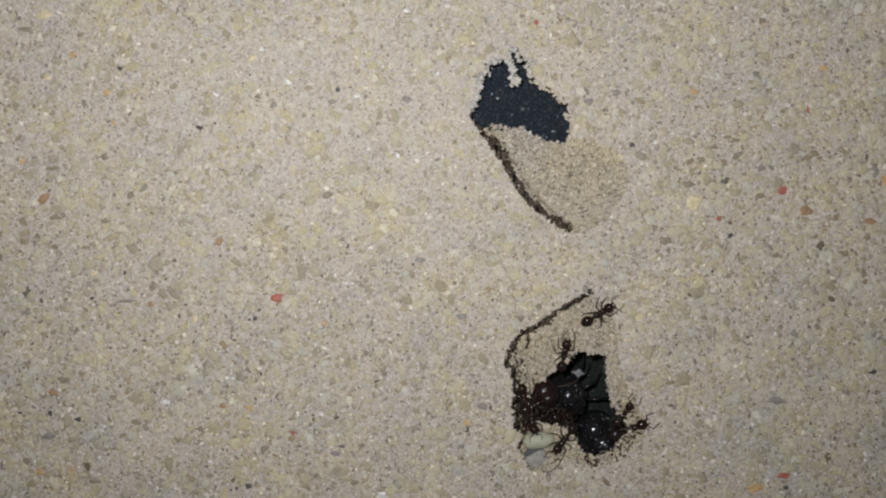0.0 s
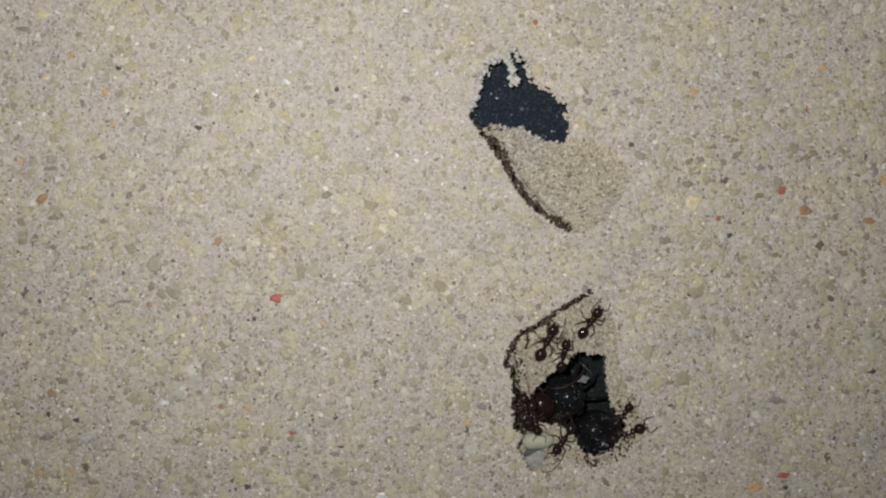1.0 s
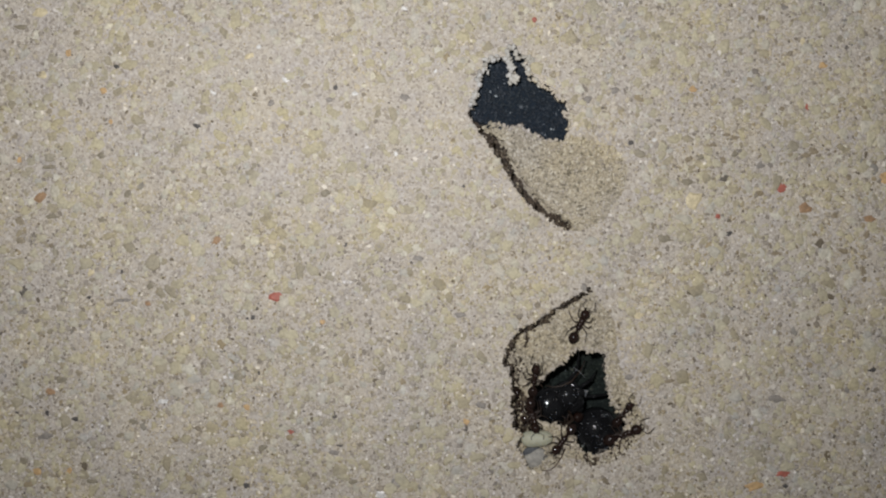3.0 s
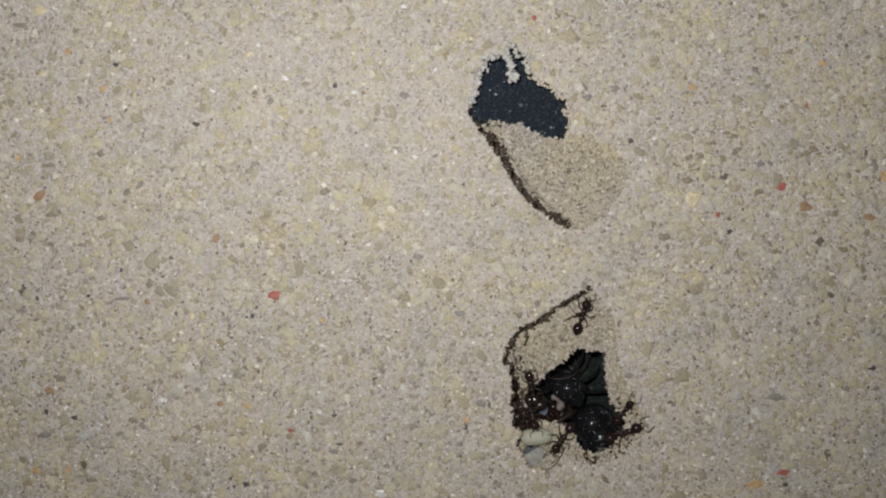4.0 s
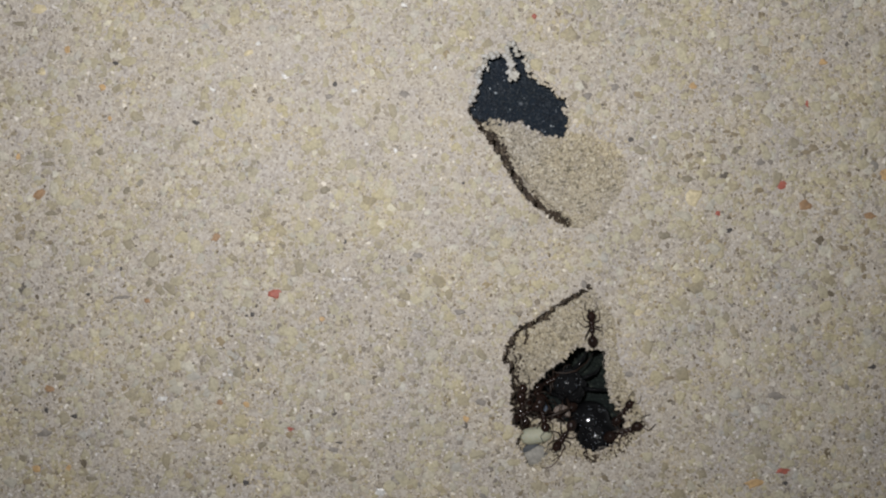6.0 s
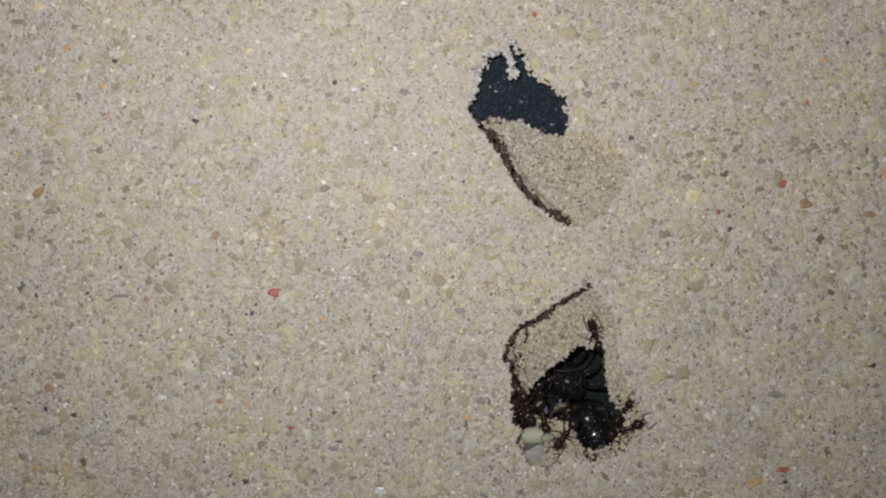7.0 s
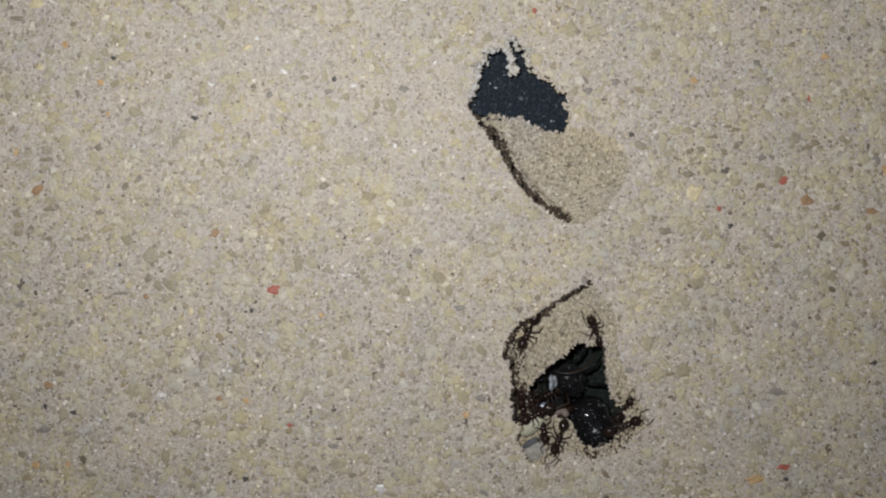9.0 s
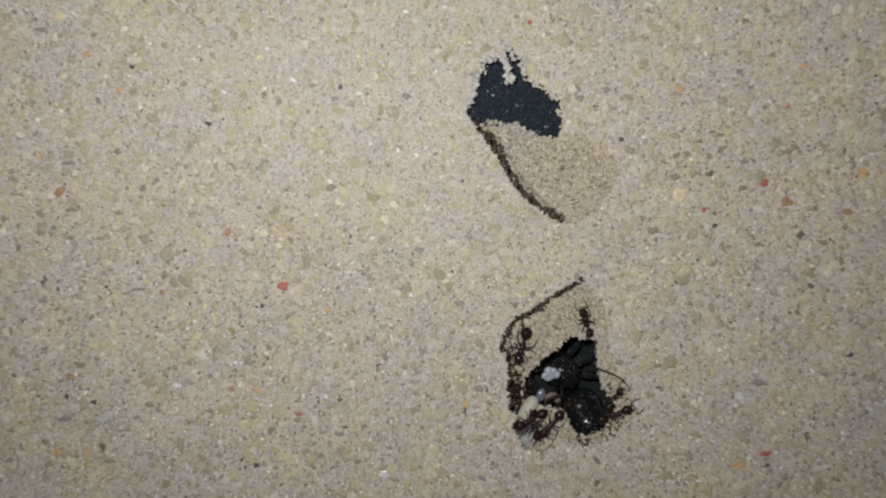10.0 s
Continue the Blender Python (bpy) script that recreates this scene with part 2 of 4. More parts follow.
PIT_A = LIP_A + RIM_A[1:] + [(930, 190)]
# lower burrow: a chamber with a broken mouth, deep on the west
MOUTH_B = [(1014, 617), (1028, 614), (1045, 617), (1062, 615), (1076, 625), (1073, 646), (1077, 677), (1080, 694), (1085, 716), (1099, 722),
           (1112, 732), (1110, 758), (1100, 776), (1082, 797), (1054, 809), (1029, 799), (1016, 781), (1007, 757), (984, 752), (960, 748), (933, 743), (927, 712),
           (939, 684), (960, 664), (976, 649), (995, 637), (1007, 625)]
LIP_B = [(1040, 507), (1024, 520), (1008, 528), (992, 538), (976, 549), (957, 561), (938, 574), (921, 581), (905, 600), (895, 620),
         (889, 642), (905, 647), (903, 665), (909, 685), (906, 708), (909, 731), (909, 750), (923, 764), (917, 786), (927, 812), (934, 829)]
RIM_B = [(934, 829), (961, 833), (985, 818), (1005, 806), (1027, 812), (1048, 823), (1080, 818), (1098, 800), (1140, 768), (1136, 730), (1122, 700), (1108, 676),
         (1094, 640), (1090, 607), (1088, 570), (1070, 543), (1054, 519), (1040, 507)]
PIT_B = LIP_B + RIM_B[1:-1]
CRACKS = ([(936, 578), (932, 590), (933, 601), (929, 610)], [(913, 616), (908, 628), (914, 640), (906, 655), (911, 670)], [(922, 632), (919, 644)])


def dust(x, y):
    """Fine dust, in mm, that has drifted between the grains in the north-west."""
    return 0.060 * np.exp(-((x - 580) / 430) ** 2 - ((y - 190) / 260) ** 2)


def height(x, y):
    """Height of the sand in mm over its face."""
    x, y = np.asarray(x, float), np.asarray(y, float)
    wx = x + 9 * value_noise(x, y, 13.7, 3) + 5 * value_noise(x, y, 5.9, 4) + 2 * value_noise(x, y, 2.7, 24)
    wy = y + 9 * value_noise(x, y, 13.7, 5) + 5 * value_noise(x, y, 5.9, 6) + 2 * value_noise(x, y, 2.7, 26)
    z = 0.05 * value_noise(x, y, 60, 7) + 0.05 * value_noise(x, y, 12, 8)
    broad = 6.5 + 2.5 * np.clip((y - 640) / 40, 0, 1)
    for ring, lip, rim, deep, crevice, wide, lumps in ((PIT_A, LIP_A, RIM_A, 1.6, 1.5, 15.5, 0.3), (PIT_B, LIP_B, RIM_B, 1.2 + 1.4 * np.clip((y - 630) / 60, 0, 1), 0.65 + 0.25 * np.clip((y - 640) / 40, 0, 1), broad, 0.5)):
        m = inside(wx, wy, ring)
        dl, dr = to_line(wx, wy, lip), to_line(wx, wy, rim)
        s = dr / (dr + dl + 1e-6)
        p = -deep * (1 - (1 - s) ** 1.5) * np.clip(dr / 14, 0, 1) ** 0.7
        p = p - crevice * np.clip((wide + 5 - dl) / 5, 0, 1) * np.clip(dr / 12, 0, 1)
        p = p + lumps * value_noise(x, y, 11.9, 9) * np.clip(dr / 20, 0, 1) + lumps * value_noise(x, y, 5.3, 10)
        z = np.where(m, p, z)
    # dry cracks in the western ledge of the lower burrow
    crack = np.minimum.reduce([to_line(wx, wy, line) for line in CRACKS])
    z = np.where(inside(x, y, PIT_B), z - 0.6 * np.clip((2.8 - crack) / 2, 0, 1), z)
    return z + dust(x, y) * ~(inside(wx, wy, PIT_A))


def spaced(start, stop, step):
    return list(np.arange(start, stop, step))


# ------------------------------------------------------------------ ground
def build_ground():
    far = [250000, 60000, 12000, 3500]
    xs = np.array([784 - f for f in far] + spaced(-400, 820, 12) + spaced(820, 1160, 2) + spaced(1160, 1960, 12) + [784 + f for f in far[::-1]])
    ys = np.array([441 - f for f in far] + spaced(-300, 60, 12) + spaced(60, 850, 2) + spaced(850, 1200, 12) + [441 + f for f in far[::-1]])
    gx, gy = np.meshgrid(xs, ys)
    gz = height(gx, gy)
    k = STEP * (1 - gz / EYE)
    co = np.stack([(gx - MID_X) * k, (MID_Y - gy) * k, gz / 1000], -1).reshape(-1, 3)
    nx, ny = len(xs), len(ys)
    cx, cy = (gx[:-1, :-1] + gx[1:, 1:]) / 2, (gy[:-1, :-1] + gy[1:, 1:]) / 2
    wx = cx + 9 * value_noise(cx, cy, 11.3, 13) + 5 * value_noise(cx, cy, 5.3, 14) + 2 * value_noise(cx, cy, 2.9, 34)
    wy = cy + 9 * value_noise(cx, cy, 11.3, 15) + 5 * value_noise(cx, cy, 5.3, 16) + 2 * value_noise(cx, cy, 2.9, 36)
    gone = inside(wx, wy, MOUTH_A) | inside(wx, wy, MOUTH_B)
    j, i = np.nonzero(~gone)
    a = j * nx + i
    faces = np.stack([a + nx, a + nx + 1, a + 1, a], -1)
    # broken edge of the mouths, going down into the dark
    tags = collect_edges(gone, nx)
    low, extra, index = len(co), [], {}
    walls = []
    for p, q in tags:
        for v in (p, q):
            if v not in index:
                index[v] = low + len(extra)
                extra.append(co[v] + np.array([0.00003 * random.uniform(-1, 1), 0.00003 * random.uniform(-1, 1), -0.0012]))
        walls.append((p, q, index[q], index[p]))
    verts = np.vstack([co, np.array(extra)])
    ob = sheet("ground", verts.tolist(), faces.tolist() + walls, M_SAND, smooth=True)
    return tagged(ob, "beige packed sand with two broken burrow openings", "ground", kind="structure")


def collect_edges(gone, nx):
    out = []
    rows, cols = gone.shape
    for j, i in zip(*np.nonzero(gone)):
        a = j * nx + i
        for dj, di, p, q in ((-1, 0, a, a + 1), (1, 0, a + nx + 1, a + nx), (0, -1, a + nx, a), (0, 1, a + 1, a + nx + 1)):
            if 0 <= j + dj < rows and 0 <= i + di < cols and not gone[j + dj, i + di]:
                out.append((int(p), int(q)))
    return out


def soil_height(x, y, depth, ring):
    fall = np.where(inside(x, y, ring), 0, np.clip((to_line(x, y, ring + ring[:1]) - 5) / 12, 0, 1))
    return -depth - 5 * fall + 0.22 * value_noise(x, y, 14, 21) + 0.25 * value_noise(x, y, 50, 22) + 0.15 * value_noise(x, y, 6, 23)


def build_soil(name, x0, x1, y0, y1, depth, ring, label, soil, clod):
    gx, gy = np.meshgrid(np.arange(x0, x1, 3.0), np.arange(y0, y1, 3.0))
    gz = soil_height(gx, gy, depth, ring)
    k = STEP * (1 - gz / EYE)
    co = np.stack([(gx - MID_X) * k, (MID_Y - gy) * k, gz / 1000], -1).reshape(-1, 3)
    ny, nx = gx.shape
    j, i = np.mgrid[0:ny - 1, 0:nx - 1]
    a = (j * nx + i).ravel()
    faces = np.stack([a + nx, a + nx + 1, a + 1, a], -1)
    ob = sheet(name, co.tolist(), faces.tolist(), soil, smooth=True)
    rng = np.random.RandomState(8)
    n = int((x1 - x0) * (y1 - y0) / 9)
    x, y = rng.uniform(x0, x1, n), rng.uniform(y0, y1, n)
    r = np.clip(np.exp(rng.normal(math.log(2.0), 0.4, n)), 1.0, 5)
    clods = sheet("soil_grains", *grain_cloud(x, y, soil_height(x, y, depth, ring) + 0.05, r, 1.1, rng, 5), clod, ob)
    tagged(clods, "dark soil crumbs with a few pale specks painted as glints", kind="stuff")
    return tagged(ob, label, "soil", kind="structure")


# ------------------------------------------------------------------ grains of sand
def grain_cloud(x, y, z, r, flat, rng, sides=7, steps=((1.0, -0.55), (0.86, 0.16), (0.55, 0.42))):
    """Many flat-topped, angular grains in one mesh; arrays of plan places, heights in mm and radii in plan steps."""
    n = len(x)
    ang = (np.arange(sides) / sides * 2 * np.pi)[None] + rng.rand(n, 1) * 6.28 + rng.uniform(-0.28, 0.28, (n, sides))
    rad = r[:, None] * rng.uniform(0.62, 1.32, (n, sides))
    sx = rng.uniform(0.75, 1.35, (n, 1))
    turn = rng.rand(n, 1) * 3.14
    ex, ey = rad * np.cos(ang) * sx, rad * np.sin(ang) / sx
    px, py = ex * np.cos(turn) - ey * np.sin(turn), ex * np.sin(turn) + ey * np.cos(turn)
    hgt = r * flat
    tilt = rng.normal(0, 0.10, (n, 2))
    rings = []
    for k, lift in steps:
        qx, qy = px * k, py * k
        lz = hgt[:, None] * lift + (tilt[:, :1] * qx + tilt[:, 1:] * qy) * 0.6 + hgt[:, None] * rng.uniform(-0.07, 0.07, (n, sides))
        zz = z[:, None] + lz * 0.06
        kk = STEP * (1 - zz / EYE)
        rings.append(np.stack([(x[:, None] + qx - MID_X) * kk, (MID_Y - y[:, None] + qy) * kk, zz / 1000], -1))
    verts = np.concatenate(rings, 1).reshape(-1, 3)
    base = np.arange(n) * (len(steps) * sides)
    faces = []
    for s in range(sides):
        e = (s + 1) % sides
        for ring in range(0, (len(steps) - 1) * sides, sides):
            faces.append(np.stack([base + ring + s, base + ring + e, base + ring + sides + e, base + ring + sides + s], -1))
    quads = np.stack(faces, 1).reshape(-1, 4).tolist()
    tops = (base[:, None] + (len(steps) - 1) * sides + np.arange(sides)[None]).tolist()
    return verts.tolist(), quads + tops


ground = build_ground()
build_soil("burrow_floor_1", 770, 1070, 30, 310, 1.6, MOUTH_A, "blue-black soil at the bottom of a burrow", M_SOIL, M_CLOD)
build_soil("burrow_floor_2", 860, 1160, 560, 870, 8.0, MOUTH_B, "black soil at the bottom of the ants' chamber", M_SOIL_DEEP, M_CLOD_DEEP)


CHIP_TONES = {
    "red": ((0.300, 0.090, 0.062), "brick-red stone chip embedded in the sand"),
    "brown": ((0.265, 0.165, 0.088), "brown stone chip embedded in the sand"),
    "orange": ((0.410, 0.272, 0.130), "orange quartz chip embedded in the sand"),
    "yellow": ((0.48, 0.41, 0.26), "pale yellow quartz chip embedded in the sand"),
    "white": ((0.56, 0.55, 0.52), "milky white chip in the sand, for quartz and two painted reflections"),
    "grey": ((0.195, 0.176, 0.152), "dull grey stone chip embedded in the sand"),
    "olive": ((0.190, 0.166, 0.116), "olive-brown stone chip embedded in the sand"),
    "umber": ((0.200, 0.162, 0.105), "dull umber-brown stone chip embedded in the sand"),
    "tan": ((0.225, 0.190, 0.130), "tan-brown stone chip embedded in the sand"),
    "black": ((0.055, 0.050, 0.045), "black stone chip embedded in the sand"),
}
CHIPS = {
    "red": "487 523 15 10 0, 1381 332 10 11 20, 1270 380 6 6 0, 1385 835 12 7 10, 515 762 7 4 0, 1428 187 4 7 0, 945 33 7 6 0",
    "brown": "1423 365 17 11 0, 383 423 10 7 40, 72 347 13 9 30, 1540 385 12 8 0, 88 690 10 7 0, 260 535 7 6 0, 390 715 7 5 0",
    "orange": "1566 312 10 13 0, 1226 155 8 7 0, 1455 113 11 7 0, 183 158 9 8 0, 120 90 6 9 0, 33 280 5 7 0, 65 832 8 8 0, 122 830 7 6 0, 825 745 7 7 0, 1335 858 20 9 10, 570 567 7 5 0, 435 718 7 6 0, 195 212 4 6 0",
    "yellow": "1228 352 20 18 40, 440 97 10 6 20, 160 480 7 8 0, 340 560 6 9 0, 1420 70 6 8 0, 1130 555 10 7 0, 70 20 16 12 0, 75 130 9 9 0",
    # white chips at 715 12 and 672 874 are painted in place of reflections
    "white": "627 163 7 6 0, 505 138 9 5 -20, 457 80 6 6 0, 288 708 11 5 0, 700 270 4 5 0, 770 123 4 4 0, 375 160 8 3 -30, 1158 245 5 5 0, 715 12 7 5 0, 240 270 4 4 0, 1370 585 5 5 0, 672 874 10 9 0",
    "grey": "1373 702 20 8 -15, 1088 157 9 8 0, 850 715 11 7 -10, 80 770 14 7 10, 590 799 13 6 -10, 220 529 20 4 5, 583 174 10 6 0, 716 170 10 8 0, 1040 172 9 8 0, 814 555 11 6 0, 1345 290 9 8 0, 1390 10 8 5 0, 480 180 8 6 30, 40 550 8 6 0, 1500 688 6 8 0, 740 455 12 6 0, 1034 505 6 10 10, 1115 665 10 7 0",
    "olive": "178 272 9 7 -20, 85 293 14 5 5, 108 671 14 7 -10, 1175 420 15 8 -10, 180 387 10 5 0, 35 45 16 6 0, 265 503 7 7 0, 235 744 9 5 -15, 625 850 9 5 0, 465 790 10 6 20, 40 815 10 8 0, 225 340 10 6 50, 90 380 14 6 0, 1300 270 7 9 0, 575 340 10 7 0, 160 850 12 6 0, 1215 320 12 7 0, 1240 275 9 6 0",
    "umber": "1279 281 7 8 0, 1439 264 11 7 0, 1286 236 8 4 10, 1261 254 11 4 0, 1217 279 10 6 20, 1301 241 9 5 0, 1428 272 12 5 0, 1477 379 8 6 0, 1534 413 7 9 0, 1491 441 11 6 -10, 1374 446 11 5 0, 1502 311 6 7 0, 1384 189 7 5 0, 1245 557 6 5 0, 1527 475 7 9 0, 1183 672 14 5 10",
    "tan": "35 388 9 8 0, 35 422 10 7 0, 145 434 9 4 0, 138 658 8 6 -20, 212 768 10 4 0, 185 793 12 3 5, 380 672 8 5 0, 432 768 8 5 0, 365 838 9 5 0, 195 700 8 6 0, 25 240 7 5 0, 85 195 7 6 40, 70 130 8 6 0, 135 55 8 5 0, 540 150 7 5 0",
    "black": "132 739 8 5 10, 446 559 5 6 0, 437 561 4 3 0, 157 524 5 4 0, 1545 652 9 5 5, 1289 411 8 5 10, 435 857 8 5 0, 458 658 4 5 0, 611 431 4 5 0, 82 729 4 7 0, 348 220 8 5 -10, 205 115 6 6 0, 215 478 3 5 0, 600 786 8 3 0, 594 152 5 6 0, 1115 250 6 6 0, 1390 858 6 5 0, 820 327 4 4 0, 30 728 5 3 0",
}


def free_of_chips(x, y, gap=0.0):
    keep = np.ones(np.shape(x), bool)
    for spots in CHIPS.values():
        for spot in spots.split(", "):
            cx, cy, rx, ry, turn = (float(v) for v in spot.split())
            a = math.radians(turn)
            u, v = (x - cx) * math.cos(a) - (y - cy) * math.sin(a), (x - cx) * math.sin(a) + (y - cy) * math.cos(a)
            keep &= (u / (rx + gap)) ** 2 + (v / (ry + gap)) ** 2 > 0.8
    return keep


def free_of_pits(x, y, gap):
    keep = ~(inside(x, y, MOUTH_A) | inside(x, y, MOUTH_B) | inside(x, y, PIT_A) | inside(x, y, PIT_B))
    for line in (MOUTH_A + MOUTH_A[:1], LIP_A, LIP_B):
        keep &= to_line(x, y, line) > gap
    return keep


SIMPLE = ((1.0, -0.35), (0.68, 0.40))


def build_grains():
    rng = np.random.RandomState(5)
    # coarse yellowish grains, in loose drifts, half sunk in the fine sand
    n = 17000
    x, y = rng.uniform(-110, 1680, n), rng.uniform(-95, 980, n)
    r = np.clip(np.exp(rng.normal(math.log(6.2), 0.36, n)), 3.6, 15)
    k = free_of_pits(x, y, 7) & free_of_chips(x, y, 5.0) & (to_line(x, y, RIM_A) > 22) & (to_line(x, y, RIM_B) > 26)
    k &= rng.rand(n) < np.clip(0.78 + 1.1 * value_noise(x, y, 95, 41) + 0.9 * value_noise(x, y, 31, 42), 0.2, 1)
    cx, cy, cr = x[k], y[k], r[k]
    # tightly packed fine grains, some of them lapping over the rims of the coarse ones
    n = 44000
    x, y = rng.uniform(-110, 1680, n), rng.uniform(-95, 980, n)
    r = np.clip(np.exp(rng.normal(math.log(2.9), 0.36, n)), 1.5, 6.5)
    a, d = rng.rand(2, len(cx)) * 6.2832, rng.uniform(0.85, 1.15, (2, len(cx))) * cr
    x = np.concatenate([x, (cx + d * np.cos(a)).ravel()])
    y = np.concatenate([y, (cy + d * np.sin(a)).ravel()])
    lap = d.size
    r = np.concatenate([r, np.clip(np.exp(rng.normal(math.log(2.5), 0.3, lap)), 1.4, 4.5)])
    z = 0.02 + 0.02 * rng.rand(len(x))
    z[-lap:] += 0.012
    k = free_of_pits(x, y, 3.0) & free_of_chips(x, y)
    # thinning out down the gentle sides of the burrows
    down = (inside(x, y, PIT_A) | inside(x, y, PIT_B)) & ~inside(x, y, MOUTH_A) & ~inside(x, y, MOUTH_B)
    down &= np.minimum(to_line(x, y, RIM_A), to_line(x, y, RIM_B)) < 44 * rng.rand(len(x))
    down &= np.minimum(to_line(x, y, LIP_A), to_line(x, y, LIP_B)) > 20
    z = np.where(down, height(x, y) + 0.03, z)
    k |= down
    # and over the rims of the stone chips
    for spots in CHIPS.values():
        for spot in spots.split(", "):
            sx, sy, rx, ry, turn = (float(v) for v in spot.split())
            a = np.radians(turn)
            b = rng.rand(6) * 6.2832
            d = rng.uniform(0.86, 1.12, 6)
            u, v = d * rx * np.cos(b), d * ry * np.sin(b)
            x, y = np.concatenate([x, sx + u * np.cos(a) + v * np.sin(a)]), np.concatenate([y, sy - u * np.sin(a) + v * np.cos(a)])
            z, r = np.concatenate([z, 0.045 + 0.02 * rng.rand(6)]), np.concatenate([r, rng.uniform(1.6, 2.9, 6)])
            k = np.concatenate([k, np.ones(6, bool)])
    ob = sheet("fine_sand", *grain_cloud(x[k], y[k], z[k], r[k], 0.5, rng, 5, SIMPLE), M_FINE, ground)
    tagged(ob, "tightly packed fine greyish sand grains", kind="stuff")
    x, y, r = cx, cy, cr
    near = (np.hypot(x - 900, y - 470) < 330) & (r > 6.8)
    picked = np.nonzero(near)[0][:300]
    rest = np.ones(len(x), bool)
    rest[picked] = False
    ob = sheet("coarse_sand", *grain_cloud(x[rest], y[rest], -0.010 + 0.025 * rng.rand(rest.sum()), r[rest], 0.4, rng, 8), M_COARSE, ground)
    tagged(ob, "coarse yellowish quartz grains among the fine sand", kind="stuff")
    kinds = []
    for i in range(8):
        one = grain_cloud(np.array([784.0]), np.array([441.0]), np.array([0.0]), np.array([8.0]), 0.4, rng, 8)
        me = bpy.data.meshes.new("grain")
        me.from_pydata(one[0], [], one[1])
        me.materials.append(M_GRAIN_ONE)
        kinds.append(me)
    for i in picked:
        ob = new("grain", kinds[i % 8])
        ob.parent = ground
        k = r[i] / 8.0
        ob.matrix_basis = Matrix.Translation(at(x[i], y[i], -0.018)) @ pose(0, 0, 0, 0, 0, 360 * rng.rand()) @ Matrix.Diagonal((k, k, k, 1))
    # finer sand on the slopes inside the burrows
    n = 80000
    x, y = rng.uniform(820, 1160, n), rng.uniform(60, 850, n)
    k = (inside(x, y, PIT_A) | inside(x, y, PIT_B)) & ~inside(x, y, MOUTH_A) & ~inside(x, y, MOUTH_B)
    x, y = x[k], y[k]
    r = np.clip(np.exp(rng.normal(math.log(1.9), 0.42, len(x))), 0.9, 4.5)
    ob = sheet("slope_sand", *grain_cloud(x, y, height(x, y) + 0.02, r, 0.75, rng, 5), M_SLOPE, ground)
    tagged(ob, "fine loose sand on the burrow slopes", kind="stuff")
    # crumbs along the broken edges
    for name, lines, spread, label in (("edge_crumbs", ((LIP_A, 0.14), (LIP_B, 0.2), (MOUTH_B + MOUTH_B[:1], 0.8), (MOUTH_A[20:-2], 0.4)), 2.2, "crumbs of sand along the broken burrow edges"),
                                       ("pale_crumbs", ((MOUTH_A[:24], 0.38),), 3.0, "pale chalky crumbs round the upper burrow mouth")):
        xs, ys, rs = [], [], []
        for line, per in lines:
            for (ax, ay), (bx, by) in zip(line[:-1], line[1:]):
                for _ in range(int(math.hypot(bx - ax, by - ay) * per) + 1):
                    s = rng.rand()
                    xs.append(ax + s * (bx - ax) + rng.normal(0, spread)), ys.append(ay + s * (by - ay) + rng.normal(0, spread)), rs.append(rng.uniform(1.8, 4.3) * (1.35 if name == "pale_crumbs" else 1.0))
        x, y, r = np.array(xs), np.array(ys), np.array(rs)
        z = height(x, y)
        k = z > -3.8
        ob = sheet(name, *grain_cloud(x[k], y[k], z[k] + 0.05, r[k], 1.1, rng, 6), M_CRUMB if name == "pale_crumbs" else M_FINE, ground)
        tagged(ob, label, kind="stuff")


# stretches darkened with crumbs, for stain and for shade
SHADE_STAIN_WEST = [(903, 645), (916, 648), (921, 685), (930, 700), (936, 748), (950, 756), (922, 768), (908, 752), (905, 700)]
SHADE_EAST = [(1090, 706), (1112, 704), (1124, 722), (1138, 748), (1130, 768), (1100, 784), (1104, 750)]
SHADE_SOUTH_EAST = [(1082, 797), (1100, 776), (1112, 756), (1126, 766), (1116, 790), (1098, 808), (1080, 814)]
STAIN_SOUTH = [(1026, 800), (1058, 806), (1056, 822), (1046, 826), (1036, 812)]
SHADE_LEDGE = [(905, 610), (985, 580), (985, 632), (958, 662), (936, 690), (912, 690)]
SHADE_CREVICE = [(905, 600), (893, 622), (889, 642), (905, 648), (903, 630), (912, 604)]


